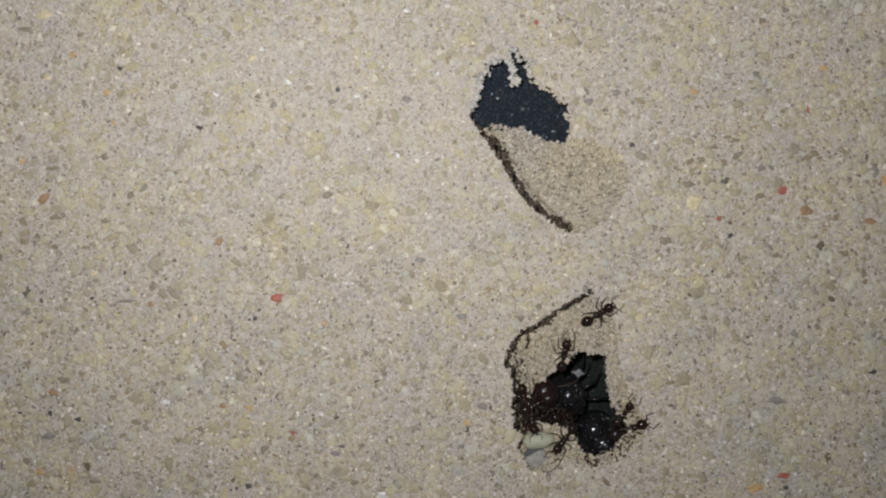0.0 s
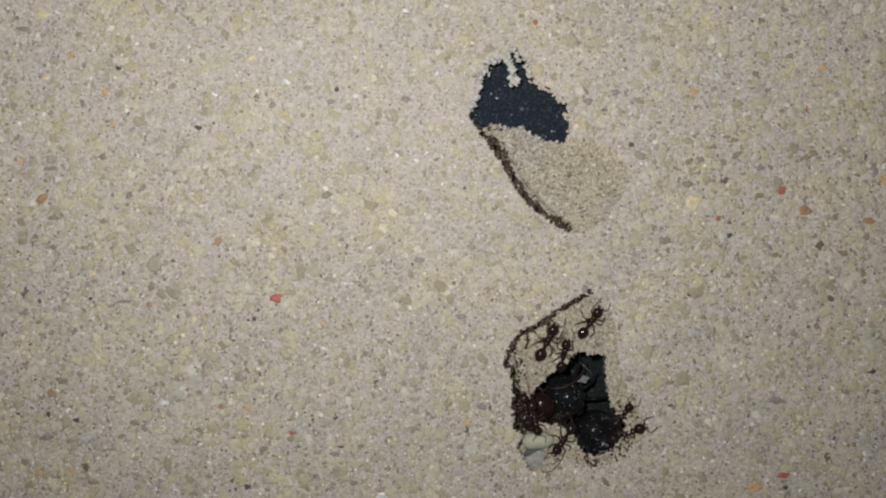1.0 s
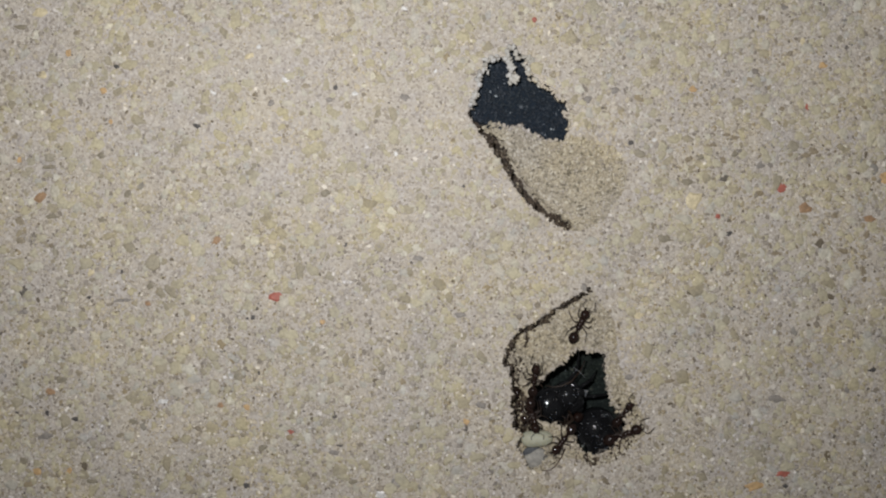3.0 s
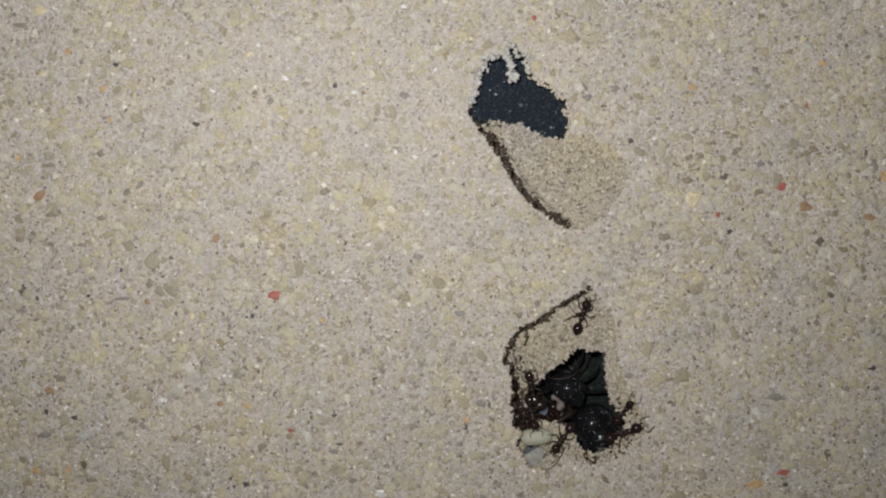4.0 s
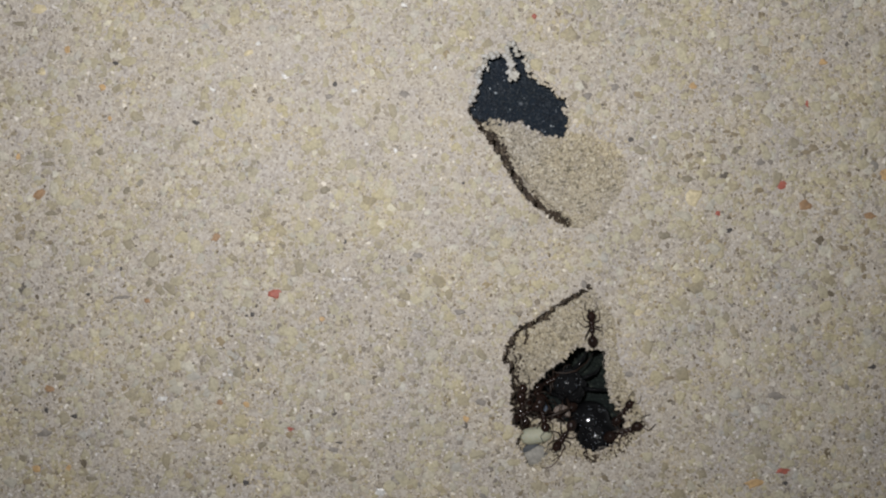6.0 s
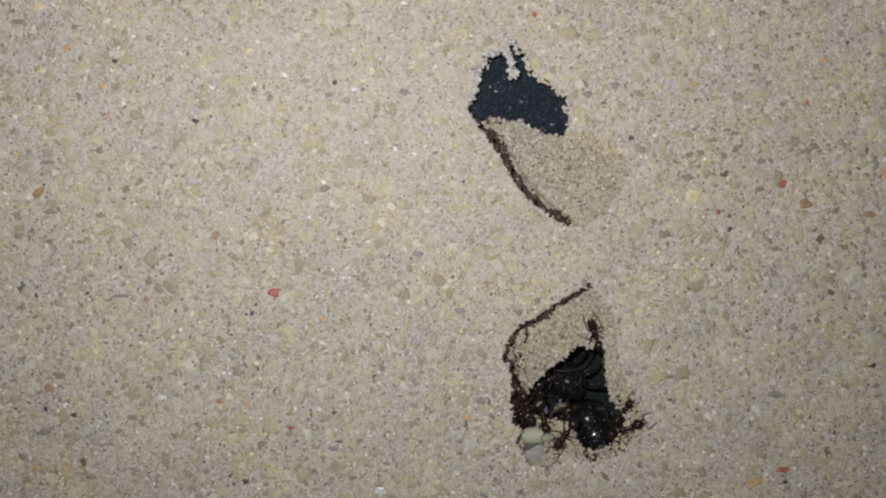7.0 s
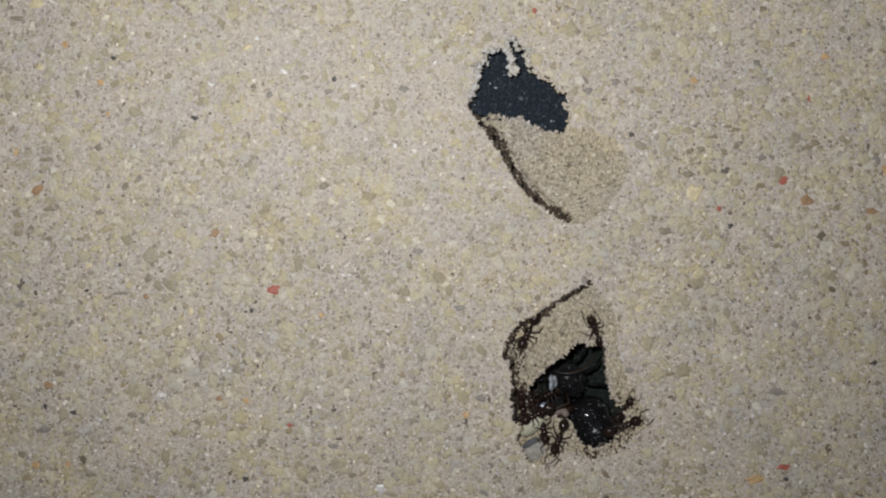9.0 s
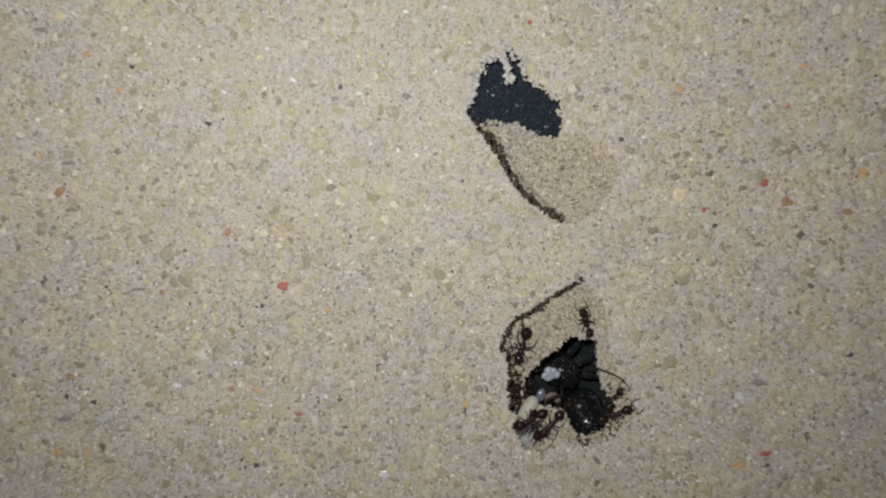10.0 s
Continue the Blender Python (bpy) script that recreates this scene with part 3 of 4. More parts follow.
def build_shade_crumbs():
    """Dark-brown crumbs: brown stain and painted shade on the ledges, lips and cracks."""
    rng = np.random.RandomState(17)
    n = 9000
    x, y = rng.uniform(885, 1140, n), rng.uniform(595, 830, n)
    k = inside(x, y, SHADE_STAIN_WEST) | (inside(x, y, SHADE_EAST) & (rng.rand(n) < 0.18)) | (inside(x, y, SHADE_SOUTH_EAST) & (rng.rand(n) < 0.2)) | (inside(x, y, STAIN_SOUTH) & (rng.rand(n) < 0.6)) | (inside(x, y, SHADE_CREVICE) & (rng.rand(n) < 0.4))
    k |= inside(x, y, SHADE_LEDGE) & (rng.rand(n) < 0.04 * np.clip((975 - x) / 70, 0, 1))
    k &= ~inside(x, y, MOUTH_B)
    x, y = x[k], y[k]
    # a thin lining at the foot of both lips, dark in place of their shade
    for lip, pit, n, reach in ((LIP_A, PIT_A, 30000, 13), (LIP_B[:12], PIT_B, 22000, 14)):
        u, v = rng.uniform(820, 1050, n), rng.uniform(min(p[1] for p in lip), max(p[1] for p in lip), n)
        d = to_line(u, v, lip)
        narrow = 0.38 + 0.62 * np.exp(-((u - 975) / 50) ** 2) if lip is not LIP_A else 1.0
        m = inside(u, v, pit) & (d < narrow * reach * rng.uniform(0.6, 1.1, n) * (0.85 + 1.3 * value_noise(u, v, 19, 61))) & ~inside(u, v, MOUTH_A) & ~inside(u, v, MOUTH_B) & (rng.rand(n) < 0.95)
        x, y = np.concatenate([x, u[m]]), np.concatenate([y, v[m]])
    # shade painted into the cracks with finer dark crumbs
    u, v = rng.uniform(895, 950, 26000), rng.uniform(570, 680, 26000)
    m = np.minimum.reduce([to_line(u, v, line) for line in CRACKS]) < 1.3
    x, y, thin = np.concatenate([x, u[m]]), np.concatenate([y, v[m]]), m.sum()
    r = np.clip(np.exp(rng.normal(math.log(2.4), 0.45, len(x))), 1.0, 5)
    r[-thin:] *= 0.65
    r = r * np.where(inside(x, y, SHADE_LEDGE), 0.7, 1.0)
    ob = sheet("shade_crumbs", *grain_cloud(x, y, height(x, y) + 0.10, r, 1.1, rng, 6), M_SHADE_STAIN, ground)
    tagged(ob, "dark-brown crumbs for stain and painted shade on ledges, lips and cracks", kind="stuff")


def build_dark_grains():
    """Brown and slate grains, thickest in a drift on the east and along the south."""
    rng = np.random.RandomState(29)
    n = 5400
    x, y = rng.uniform(-110, 1680, n), rng.uniform(-95, 980, n)
    r = np.clip(np.exp(rng.normal(math.log(4.5), 0.36, n)), 2.4, 9.5)
    east = np.exp(-((x - 1390) / 230) ** 2 - ((y - 350) / 170) ** 2)
    south = np.clip((y - 560) / 260, 0, 1)
    west = np.clip((230 - x) / 230, 0, 1) * np.clip((y - 120) / 150, 0, 1)
    k = rng.rand(n) < 0.03 + 0.06 * np.clip((x - 700) / 200, 0, 1) + 0.68 * east + 0.26 * south + 0.34 * west
    k &= free_of_pits(x, y, 10) & free_of_chips(x, y, 5.0) & (to_line(x, y, RIM_A) > 24) & (to_line(x, y, RIM_B) > 28)
    ob = sheet("dark_sand", *grain_cloud(x[k], y[k], -0.012 + 0.02 * rng.rand(k.sum()), r[k], 0.42, rng, 8), M_DARK_GRAIN, ground)
    tagged(ob, "scattered brown and slate-grey grains", kind="stuff")
    # small dark and bright specks, thickest towards the south and east
    n = 15000
    x, y = rng.uniform(-110, 1680, n), rng.uniform(-95, 980, n)
    k = rng.rand(n) < 0.10 + 0.75 * np.clip((y - 380) / 380, 0, 1) + 0.4 * np.exp(-((x - 1390) / 300) ** 2 - ((y - 300) / 220) ** 2)
    k &= free_of_pits(x, y, 8) & free_of_chips(x, y, 4.0)
    x, y = x[k], y[k]
    pale = rng.rand(len(x)) < 0.16 + 0.42 * np.clip((y - 560) / 240, 0, 1)
    for name, pick, material, label in (("dark_specks", ~pale, M_DARK_GRAIN, "tiny dark specks among the sand grains"),
                                        ("bright_specks", pale, M_BRIGHT, "tiny bright quartz specks among the sand grains")):
        u, v = x[pick], y[pick]
        r = np.clip(np.exp(rng.normal(math.log(2.6 if material is M_BRIGHT else 2.2), 0.3, len(u))), 1.3, 4)
        ob = sheet(name, *grain_cloud(u, v, 0.045 + 0.02 * rng.rand(len(u)), r, 0.5, rng, 5, SIMPLE), material, ground)
        tagged(ob, label, kind="stuff")


build_grains()
build_dark_grains()
build_shade_crumbs()


# ------------------------------------------------------------------ stone chips
def chip_mesh(rng, rx, ry, sides=9):
    bm = bmesh.new()
    rings = []
    w = [rng.uniform(0.62, 1.3) for _ in range(sides)]
    for k, z in ((1.0, -0.4), (0.9, 0.10), (0.55, 0.22)):
        rings.append([bm.verts.new((rx * k * w[s] * math.cos(6.2832 * s / sides) * STEP, ry * k * w[s] * math.sin(6.2832 * s / sides) * STEP,
                                    min(rx, ry) * (z + rng.uniform(-0.04, 0.04)) * STEP)) for s in range(sides)])
    for a, b in zip(rings[:-1], rings[1:]):
        for s in range(sides):
            e = (s + 1) % sides
            bm.faces.new((a[s], a[e], b[e], b[s]))
    bm.faces.new(rings[-1])
    bm.faces.new(rings[0][::-1])
    return bm


def build_chips():
    rng = random.Random(11)
    for tone, spots in CHIPS.items():
        color, label = CHIP_TONES[tone]
        mat = stone_material("chip_" + tone, color, 0.35 if tone == "white" else 0.6)
        for spot in spots.split(", "):
            x, y, rx, ry, turn = (float(v) for v in spot.split())
            ob = part("stone_chip", chip_mesh(rng, rx, ry), mat, smooth=False)
            ob.matrix_world = Matrix.Translation(at(x, y, 0.065 + 0.6 * float(dust(x, y)) - 0.0105 * min(rx, ry))) @ pose(0, 0, 0, 0, 0, turn)
            tagged(ob, label, "stone chip", "coloured chips in the sand")


build_chips()


# ------------------------------------------------------------------ ants
MM = 0.001


def ball(bm, c, r, u=14, v=10, rot=None, squeeze=0.0, plates=0.0, count=4):
    """An ellipsoid, in mm; squeeze narrows its rear end, plates are overlapping rings along it."""
    made = bmesh.ops.create_uvsphere(bm, u_segments=u, v_segments=v, radius=1.0)["verts"]
    for q in made:
        p = Vector((q.co.x, q.co.z, -q.co.y))
        if plates:
            k = 1 + plates * (((p.y + 1) * 0.5 * count) % 1.0 - 0.5)
            p.x, p.z = p.x * k, p.z * k
        if squeeze:
            k = 1 - squeeze * max(0.0, -p.y) ** 1.5
            p.x, p.z = p.x * k, p.z * k
        p = Vector((p.x * r[0], p.y * r[1], p.z * r[2]))
        if rot is not None:
            p = rot @ p
        q.co = (p + Vector(c)) * MM


def tube(bm, points, radii, sides=6):
    """A tapered limb along points, in mm."""
    rings = []
    pts = [Vector(p) for p in points]
    for i, p in enumerate(pts):
        d = (pts[min(i + 1, len(pts) - 1)] - pts[max(i - 1, 0)]).normalized()
        a = d.cross(Vector((0.3, 0.2, 1))).normalized()
        b = d.cross(a)
        rings.append([bm.verts.new((p + (a * math.cos(6.2832 * s / sides) + b * math.sin(6.2832 * s / sides)) * radii[i]) * MM) for s in range(sides)])
    for a, b in zip(rings[:-1], rings[1:]):
        for s in range(sides):
            bm.faces.new((a[s], a[(s + 1) % sides], b[(s + 1) % sides], b[s]))
    bm.faces.new(rings[0][::-1])
    bm.faces.new(rings[-1])


HIPS = [(1, 0.72, 38), (-1, 0.72, 38), (1, 0.42, -8), (-1, 0.42, -8), (1, 0.12, -42), (-1, 0.12, -42)]


def make_ant(name="ant", head=1.0, shell=None, bulk=1.0):
    """A worker: y forward, its feet 0.75 mm under its middle."""
    root = new(name)
    root.empty_display_size = 0.001
    bm = bmesh.new()
    hr = 0.52 * head
    ball(bm, (0, 0, 0), (hr, hr * 1.10, hr * 0.82), 20, 14, squeeze=0.12)
    ball(bm, (0, hr * 0.62, -0.05 * hr), (hr * 0.66, hr * 0.55, hr * 0.55), 14, 10)
    skull = part("head", bm, shell or M_HEAD, root)
    skull.location = Vector((0, 1.42 + 0.5 * (hr - 0.52), 0.12)) * MM
    for side in (1, -1):
        bm = bmesh.new()
        ball(bm, (side * hr * 0.86, 0.10 * head, 0.10 * head), (0.10, 0.13, 0.13), 8, 6)
        part("eye", bm, M_EYE, skull)
        bm = bmesh.new()
        tube(bm, [(side * 0.22 * head, hr * 1.0, -0.1), (side * 0.26 * head, hr * 1.3, -0.14), (side * 0.06 * head, hr * 1.55, -0.16)], [0.11, 0.09, 0.03])
        part("mandible", bm, M_LEG, skull)
        bm = bmesh.new()
        y0 = hr * 0.85
        tube(bm, [(side * 0.16, y0, 0.12), (side * 0.50, y0 + 0.30, 0.26), (side * 0.72, y0 + 0.42, 0.22), (side * 0.70, y0 + 0.70, 0.08),
                  (side * 0.60, y0 + 1.05, -0.10), (side * 0.52, y0 + 1.30, -0.22)], [0.045, 0.040, 0.040, 0.038, 0.044, 0.026])
        part("antenna", bm, M_LEG, skull)
    bm = bmesh.new()
    ball(bm, (0, 0.68, 0.10), (0.34 * bulk, 0.37, 0.34 * bulk), 14, 10)
    ball(bm, (0, 0.28, 0.06), (0.27 * bulk, 0.40, 0.28 * bulk), 12, 8)
    ball(bm, (0, -0.14, 0.05), (0.30 * bulk, 0.36, 0.29 * bulk), 12, 8)
    part("thorax", bm, M_BODY, root)
    bm = bmesh.new()
    tube(bm, [(0, -0.30, -0.02), (0, -0.55, 0.0), (0, -0.95, 0.02)], [0.07, 0.06, 0.08], 8)
    ball(bm, (0, -0.54, 0.06), (0.17, 0.15, 0.22), 10, 8)
    ball(bm, (0, -0.80, 0.05), (0.22, 0.17, 0.21), 10, 8)
    part("petiole", bm, M_BODY, root)
    bm = bmesh.new()
    ball(bm, (0, -1.44, 0.05), (0.59 * bulk, 0.72 * bulk, 0.50 * bulk), 22, 20, squeeze=0.30, plates=0.025, count=4)
    part("gaster", bm, M_GASTER, root)
    for side, y, sweep in HIPS:
        bm = bmesh.new()
        long = 0.82 if sweep > 0 else (0.86 if sweep > -20 else 1.08)
        # the shin turns forward on the front and middle legs, back on the hind ones
        bend = 0.42 if sweep > 0 else (0.50 if sweep > -20 else -0.34)
        tube(bm, [(0, 0, 0), (side * 0.26 * long, -0.10 * bend, 0.16), (side * 0.78 * long, -0.22 * bend, 0.36), (side * 0.98 * long, -0.12 * bend, 0.30),
                  (side * 1.22 * long, 0.42 * bend, -0.12), (side * 1.38 * long, 0.80 * bend, -0.44), (side * 1.52 * long, 1.25 * bend, -0.62), (side * 1.66 * long, 1.62 * bend, -0.68)],
             [0.09, 0.092, 0.070, 0.050, 0.050, 0.036, 0.027, 0.019], 6)
        leg = part("leg", bm, M_LEG, root)
        leg.matrix_basis = leg_pose(side, y, sweep)
    return root


def leg_pose(side, y, sweep, lift=0.0):
    return pose(side * 0.18 * MM, y * MM, -0.05 * MM) @ pose(0, 0, 0, 0, 0, side * sweep) @ pose(0, 0, 0, 0, -side * lift, 0)


def ant_pose(hx, hy, gx, gy, zh=None, zg=None):
    """From the plan places of its head and gaster; they stand on the sand unless heights in mm are given."""
    h = at(hx, hy, zh if zh is not None else float(height(hx, hy)) + 0.85)
    g = at(gx, gy, zg if zg is not None else float(height(gx, gy)) + 0.80)
    f = (h - g).normalized()
    side = f.cross(Vector((0, 0, 1))).normalized()
    up = side.cross(f)
    m = Matrix((side, f, up)).transposed().to_4x4()
    m.translation = (h + g) / 2
    return m


ANT_ON_SLOPE = [
    (0, 1076, 538, 1035, 564),
    (0.2, 1067, 535, 1031, 570),
    (0.4, 1061, 541, 1034, 579),
    (0.6, 1060, 543, 1031, 582),
    (0.8, 1060, 543, 1027, 581),
    (1, 1057, 546, 1029, 585),
    (1.2, 1055, 549, 1025, 589),
    (1.4, 1052, 550, 1019, 588),
    (1.6, 1052, 550, 1021, 588),
    (1.8, 1042, 547, 1018, 587),
    (2, 1039, 548, 1016, 589),
    (2.2, 1039, 550, 1018, 593),
    (2.4, 1039, 553, 1018, 593),
    (2.7, 1034, 554, 1011, 596),
    (3.8, 1039, 545, 1027, 591),
    (4, 1037, 540, 1022, 582),
    (4.2, 1035, 540, 1019, 583),
    (4.4, 1036, 539, 1023, 584),
    (4.6, 1043, 539, 1017, 576),
    (4.8, 1042, 541, 1016, 570),
    (5, 1036, 534, 1025, 572),
    (5.2, 1039, 530, 1031, 572),
    (5.4, 1039, 530, 1042, 574),
    (5.7, 1044, 548, 1047, 590),
    (6.8, 1046, 574, 1057, 622, 0.3, -0.7),
    (7, 1046, 577, 1061, 621, 0.3, -0.7),
    (7.2, 1049, 581, 1058, 625, 0.3, -0.7),
    (7.4, 1049, 589, 1061, 632, 0.3, -0.7),
    (7.7, 1048, 590, 1062, 632, 0.3, -0.7),
    (8, 1047, 586, 1063, 631, 0.3, -0.7),
    (8.3, 1046, 583, 1066, 630, 0.3, -0.7),
    (8.6, 1047, 583, 1063, 631, 0.3, -0.7),
    (8.9, 1043, 577, 1064, 623, 0.3, -0.7),
    (9.2, 1047, 567, 1063, 618, 0.3, -0.7),
    (9.5, 1045, 568, 1058, 617, 0.3, -0.7),
    (9.8, 1047, 569, 1064, 617, 0.3, -0.7),
    (10, 1044, 569, 1059, 616, 0.3, -0.7),
]
ANT_AT_MOUTH = [
    (0, 1000, 603, 991, 645, 0.1, -0.9),
    (0.6, 1000, 603, 991, 645, 0.1, -0.9),
    (1.4, 1000, 606, 991, 648, 0.1, -0.9),
    (1.6, 992, 612, 983, 653, 0.1, -0.9),
    (1.8, 983, 623, 969, 662, 0.1, -0.9),
    (2, 968, 630, 952, 670, 0.1, -1.0),
    (2.2, 964, 634, 948, 677, 0.1, -0.8),
    (2.4, 961, 637, 945, 683),
    (2.7, 955, 641, 942, 690),
    (3.8, 936, 661, 946, 710),
    (4, 935, 663, 947, 712),
    (4.2, 933, 672, 946, 720),
    (4.4, 932, 692, 946, 734),
    (4.6, 928, 697, 940, 740),
    (5.7, 924, 689, 919, 730),
    (6.8, 928, 705, 940, 747),
    (8, 923, 718, 937, 757),
    (10, 921, 723, 936, 769),
]
ANT_IN_CREVICE = [
    (0, 959, 682, 967, 723, -4.5, -5),
    (0.6, 957, 664, 950, 702, -3, -3.5),
    (0.8, 959, 626, 944, 660),
    (1, 975, 583, 957, 618),
    (1.2, 988, 544, 962, 582),
    (1.35, 980, 515, 988, 547, -5.5, -4.5),
    (2, 957, 513, 977, 530, -6.5, -6.5),
    (6.5, 926, 588, 908, 604, -5.5, -5.5),
    (6.7, 936, 574, 913, 588, -2.2, -2.2),
    (6.8, 952, 564, 929, 578, -1, -1),
    (6.9, 958, 558, 935, 572, -1, -1),
    (7.05, 971, 540, 948, 554, -1.6, -1.6),
    (7.3, 987, 530, 964, 545, -1.6, -1.6),
    (7.4, 996, 538, 974, 548, -1, -1),
    (7.5, 996, 541, 974, 551, -1, -1),
    (7.6, 978, 529, 980, 549, -1.5, -1.1),
    (7.7, 956, 546, 979, 551, -1.3, -1),
    (7.8, 952, 563, 975, 549, -1, -1),
    (8, 941, 573, 963, 559, -1, -1),
    (8.2, 926, 582, 948, 568, -1, -1),
    (8.4, 925, 593, 947, 576, -0.8, -0.9),
    (8.6, 922, 597, 945, 578, -0.7, -0.8),
    (8.8, 917, 600, 943, 580, -0.7, -0.8),
    (9.1, 935, 617, 940, 582),
    (9.3, 942, 625, 933, 587),
    (9.5, 944, 628, 932, 590),
    (9.7, 934, 636, 936, 596),
    (10, 926, 654, 938, 614),
]
ANT_CLIMBING = [
    (0, 1019, 448, 1035, 484, -4.5, -5),
    (1.6, 1014, 426, 1037, 465, -4.5, -5),
    (1.8, 995, 369, 1005, 407, -0.55, -2.25),
    (1.9, 987, 361, 997, 392, -0.15, -0.75),
    (2, 979, 324, 990, 373, -0.15, -0.25),
    (2.1, 966, 302, 974, 358, -0.25, -0.15),
    (2.2, 969, 261, 968, 318, -0.25, -0.15),
    (2.3, 973, 229, 966, 286, -0.45, -0.15),
    (2.4, 973, 200, 965, 258, -0.55, -0.25),
    (2.5, 977, 171, 973, 228, -0.55, -0.55),
    (2.7, 982, 159, 982, 214, -0.85, -0.65),
    (3.2, 1035, 140, 1019, 188, -3.2, -3),
    (10, 1083, 131, 1057, 173, -3.4, -3.4),
]
ANT_FOLLOWING = [
    (0, 1019, 455, 1041, 484, -4.5, -5),
    (7.5, 1014, 439, 1037, 477, -4.5, -5),
    (7.7, 981, 369, 998, 407, -0.85, -2.45),
    (7.8, 976, 344, 986, 379, -0.35, -0.55),
    (7.9, 966, 328, 974, 366, -0.35, -0.35),
    (8, 949, 303, 957, 352, -0.55, -0.45),
    (8.1, 941, 293, 954, 349, -0.55, -0.45),
    (8.2, 931, 268, 944, 317, -0.45, -0.45),
    (8.3, 923, 252, 931, 302, -0.45, -0.35),
    (8.4, 914, 209, 917, 265, -0.55, -0.45),
    (8.6, 869, 186, 898, 226, -0.75, -0.55),
    (8.8, 820, 161, 855, 196, -3, -2.6),
    (10, 770, 131, 813, 161, -3.4, -3.2),
]
ANT_BELOW_BROOD = [
    (0, 984, 789, 1012, 753),
    (0.5, 982, 792, 1011, 755),
    (1.5, 985, 791, 1009, 751),
    (2.5, 985, 792, 1010, 759),
    (5, 984, 792, 1007, 758),
    (7, 988, 791, 1015, 755),
    (8, 985, 795, 1010, 759),
    (8.5, 987, 808, 992, 766),
    (9.5, 976, 796, 1002, 763),
    (10, 972, 797, 1001, 764),
]
ANT_EAST_RIM = [
    (0, 1114, 711, 1088, 746, -0.15, -1.3),
    (0.5, 1113, 713, 1087, 747, -0.15, -1.3),
    (2.5, 1115, 714, 1089, 748, -0.15, -1.3),
    (5, 1116, 714, 1090, 748, -0.15, -1.3),
    (7, 1115, 718, 1089, 752, -0.15, -1.3),
    (8.5, 1116, 718, 1091, 752, -0.15, -1.3),
    (9.5, 1115, 718, 1089, 752, -0.15, -1.3),
    (10, 1117, 717, 1090, 753, -0.15, -1.3),
]
ANT_EAST_FLOOR = [
    (0, 1130, 747, 1090, 763, 0.0, -0.7),
    (0.5, 1129, 751, 1089, 767, 0.0, -0.7),
    (2.5, 1122, 759, 1082, 775, 0.0, -0.7),
    (5, 1122, 759, 1082, 775, 0.0, -0.7),
    (7, 1125, 757, 1085, 773, 0.0, -0.7),
    (8.5, 1119, 756, 1080, 772, 0.0, -0.7),
    (9.5, 1122, 756, 1082, 772, 0.0, -0.7),
    (10, 1125, 755, 1082, 772, 0.0, -0.7),
]
ANT_WEST_WALL = [
    (0, 922, 685, 930, 729),
    (0.5, 928, 707, 936, 751),
    (1.2, 925, 700, 933, 744),
    (2.5, 937, 710, 945, 755),
    (4, 930, 735, 938, 779),
    (5, 925, 702, 933, 746),
    (7, 920, 710, 928, 754),
    (8.5, 924, 710, 932, 754),
    (9.5, 920, 706, 928, 750),
    (10, 922, 711, 930, 757),
]
ANT_WEST_FLOOR = [
    (0, 932, 718, 964, 702, -1.2, -1.4),
    (0.5, 936, 735, 968, 719, -1.3, -1.5),
    (1, 932, 733, 965, 717, -2.6, -2.8),
    (1.5, 937, 729, 969, 713, -5.5, -5.7),
    (2.5, 942, 726, 974, 710, -5.5, -5.7),
    (3.4, 930, 734, 962, 718, -2.5, -2.7),
    (4, 920, 735, 952, 719, -1.2, -1.4),
    (5, 915, 742, 947, 726, -1.2, -1.4),
    (7, 916, 740, 948, 724, -1.2, -1.4),
    (8.5, 928, 750, 960, 734, -1.2, -1.4),
    (9, 935, 750, 967, 734, -1, -1.2),
    (9.5, 932, 770, 964, 754, -1, -1.2),
    (10, 932, 780, 965, 763, -1, -1.2),
]
ANT_OVER_PUPA = [
    (0, 942, 752, 934, 712, -0.9, -1.4),
    (0.5, 947, 752, 939, 712, -0.9, -1.4),
    (1, 949, 755, 940, 715, -0.9, -1.4),
    (2.5, 948, 754, 940, 713, -0.9, -1.4),
    (4, 945, 750, 937, 710, -0.9, -1.4),
    (5, 955, 740, 947, 700, -0.9, -1.4),
    (5.5, 963, 752, 955, 712, -0.9, -1.4),
    (7, 965, 760, 957, 720, -0.9, -1.4),
    (7.5, 959, 768, 951, 728, -0.9, -1.4),
    (8.5, 955, 771, 947, 731, -0.9, -1.4),
    (9, 964, 783, 957, 743, -0.9, -1.4),
    (9.5, 962, 797, 954, 757, -0.9, -1.4),
    (10, 959, 801, 950, 759, -0.9, -1.4),
]
ANT_DEEP_WEST = [
    (0, 928, 740, 916, 700, -2.6, -3),
    (1, 923, 733, 911, 693, -2.6, -3),
    (2.5, 930, 737, 918, 696, -2.6, -3),
    (4, 922, 725, 910, 685, -2.6, -3),
    (5, 935, 707, 923, 667, -2.6, -3),
    (7, 930, 717, 918, 677, -2.6, -3),
    (8.5, 945, 728, 933, 688, -2.6, -3),
    (9.5, 940, 726, 928, 686, -2.6, -3),
    (10, 940, 727, 927, 685, -2.6, -3),
]
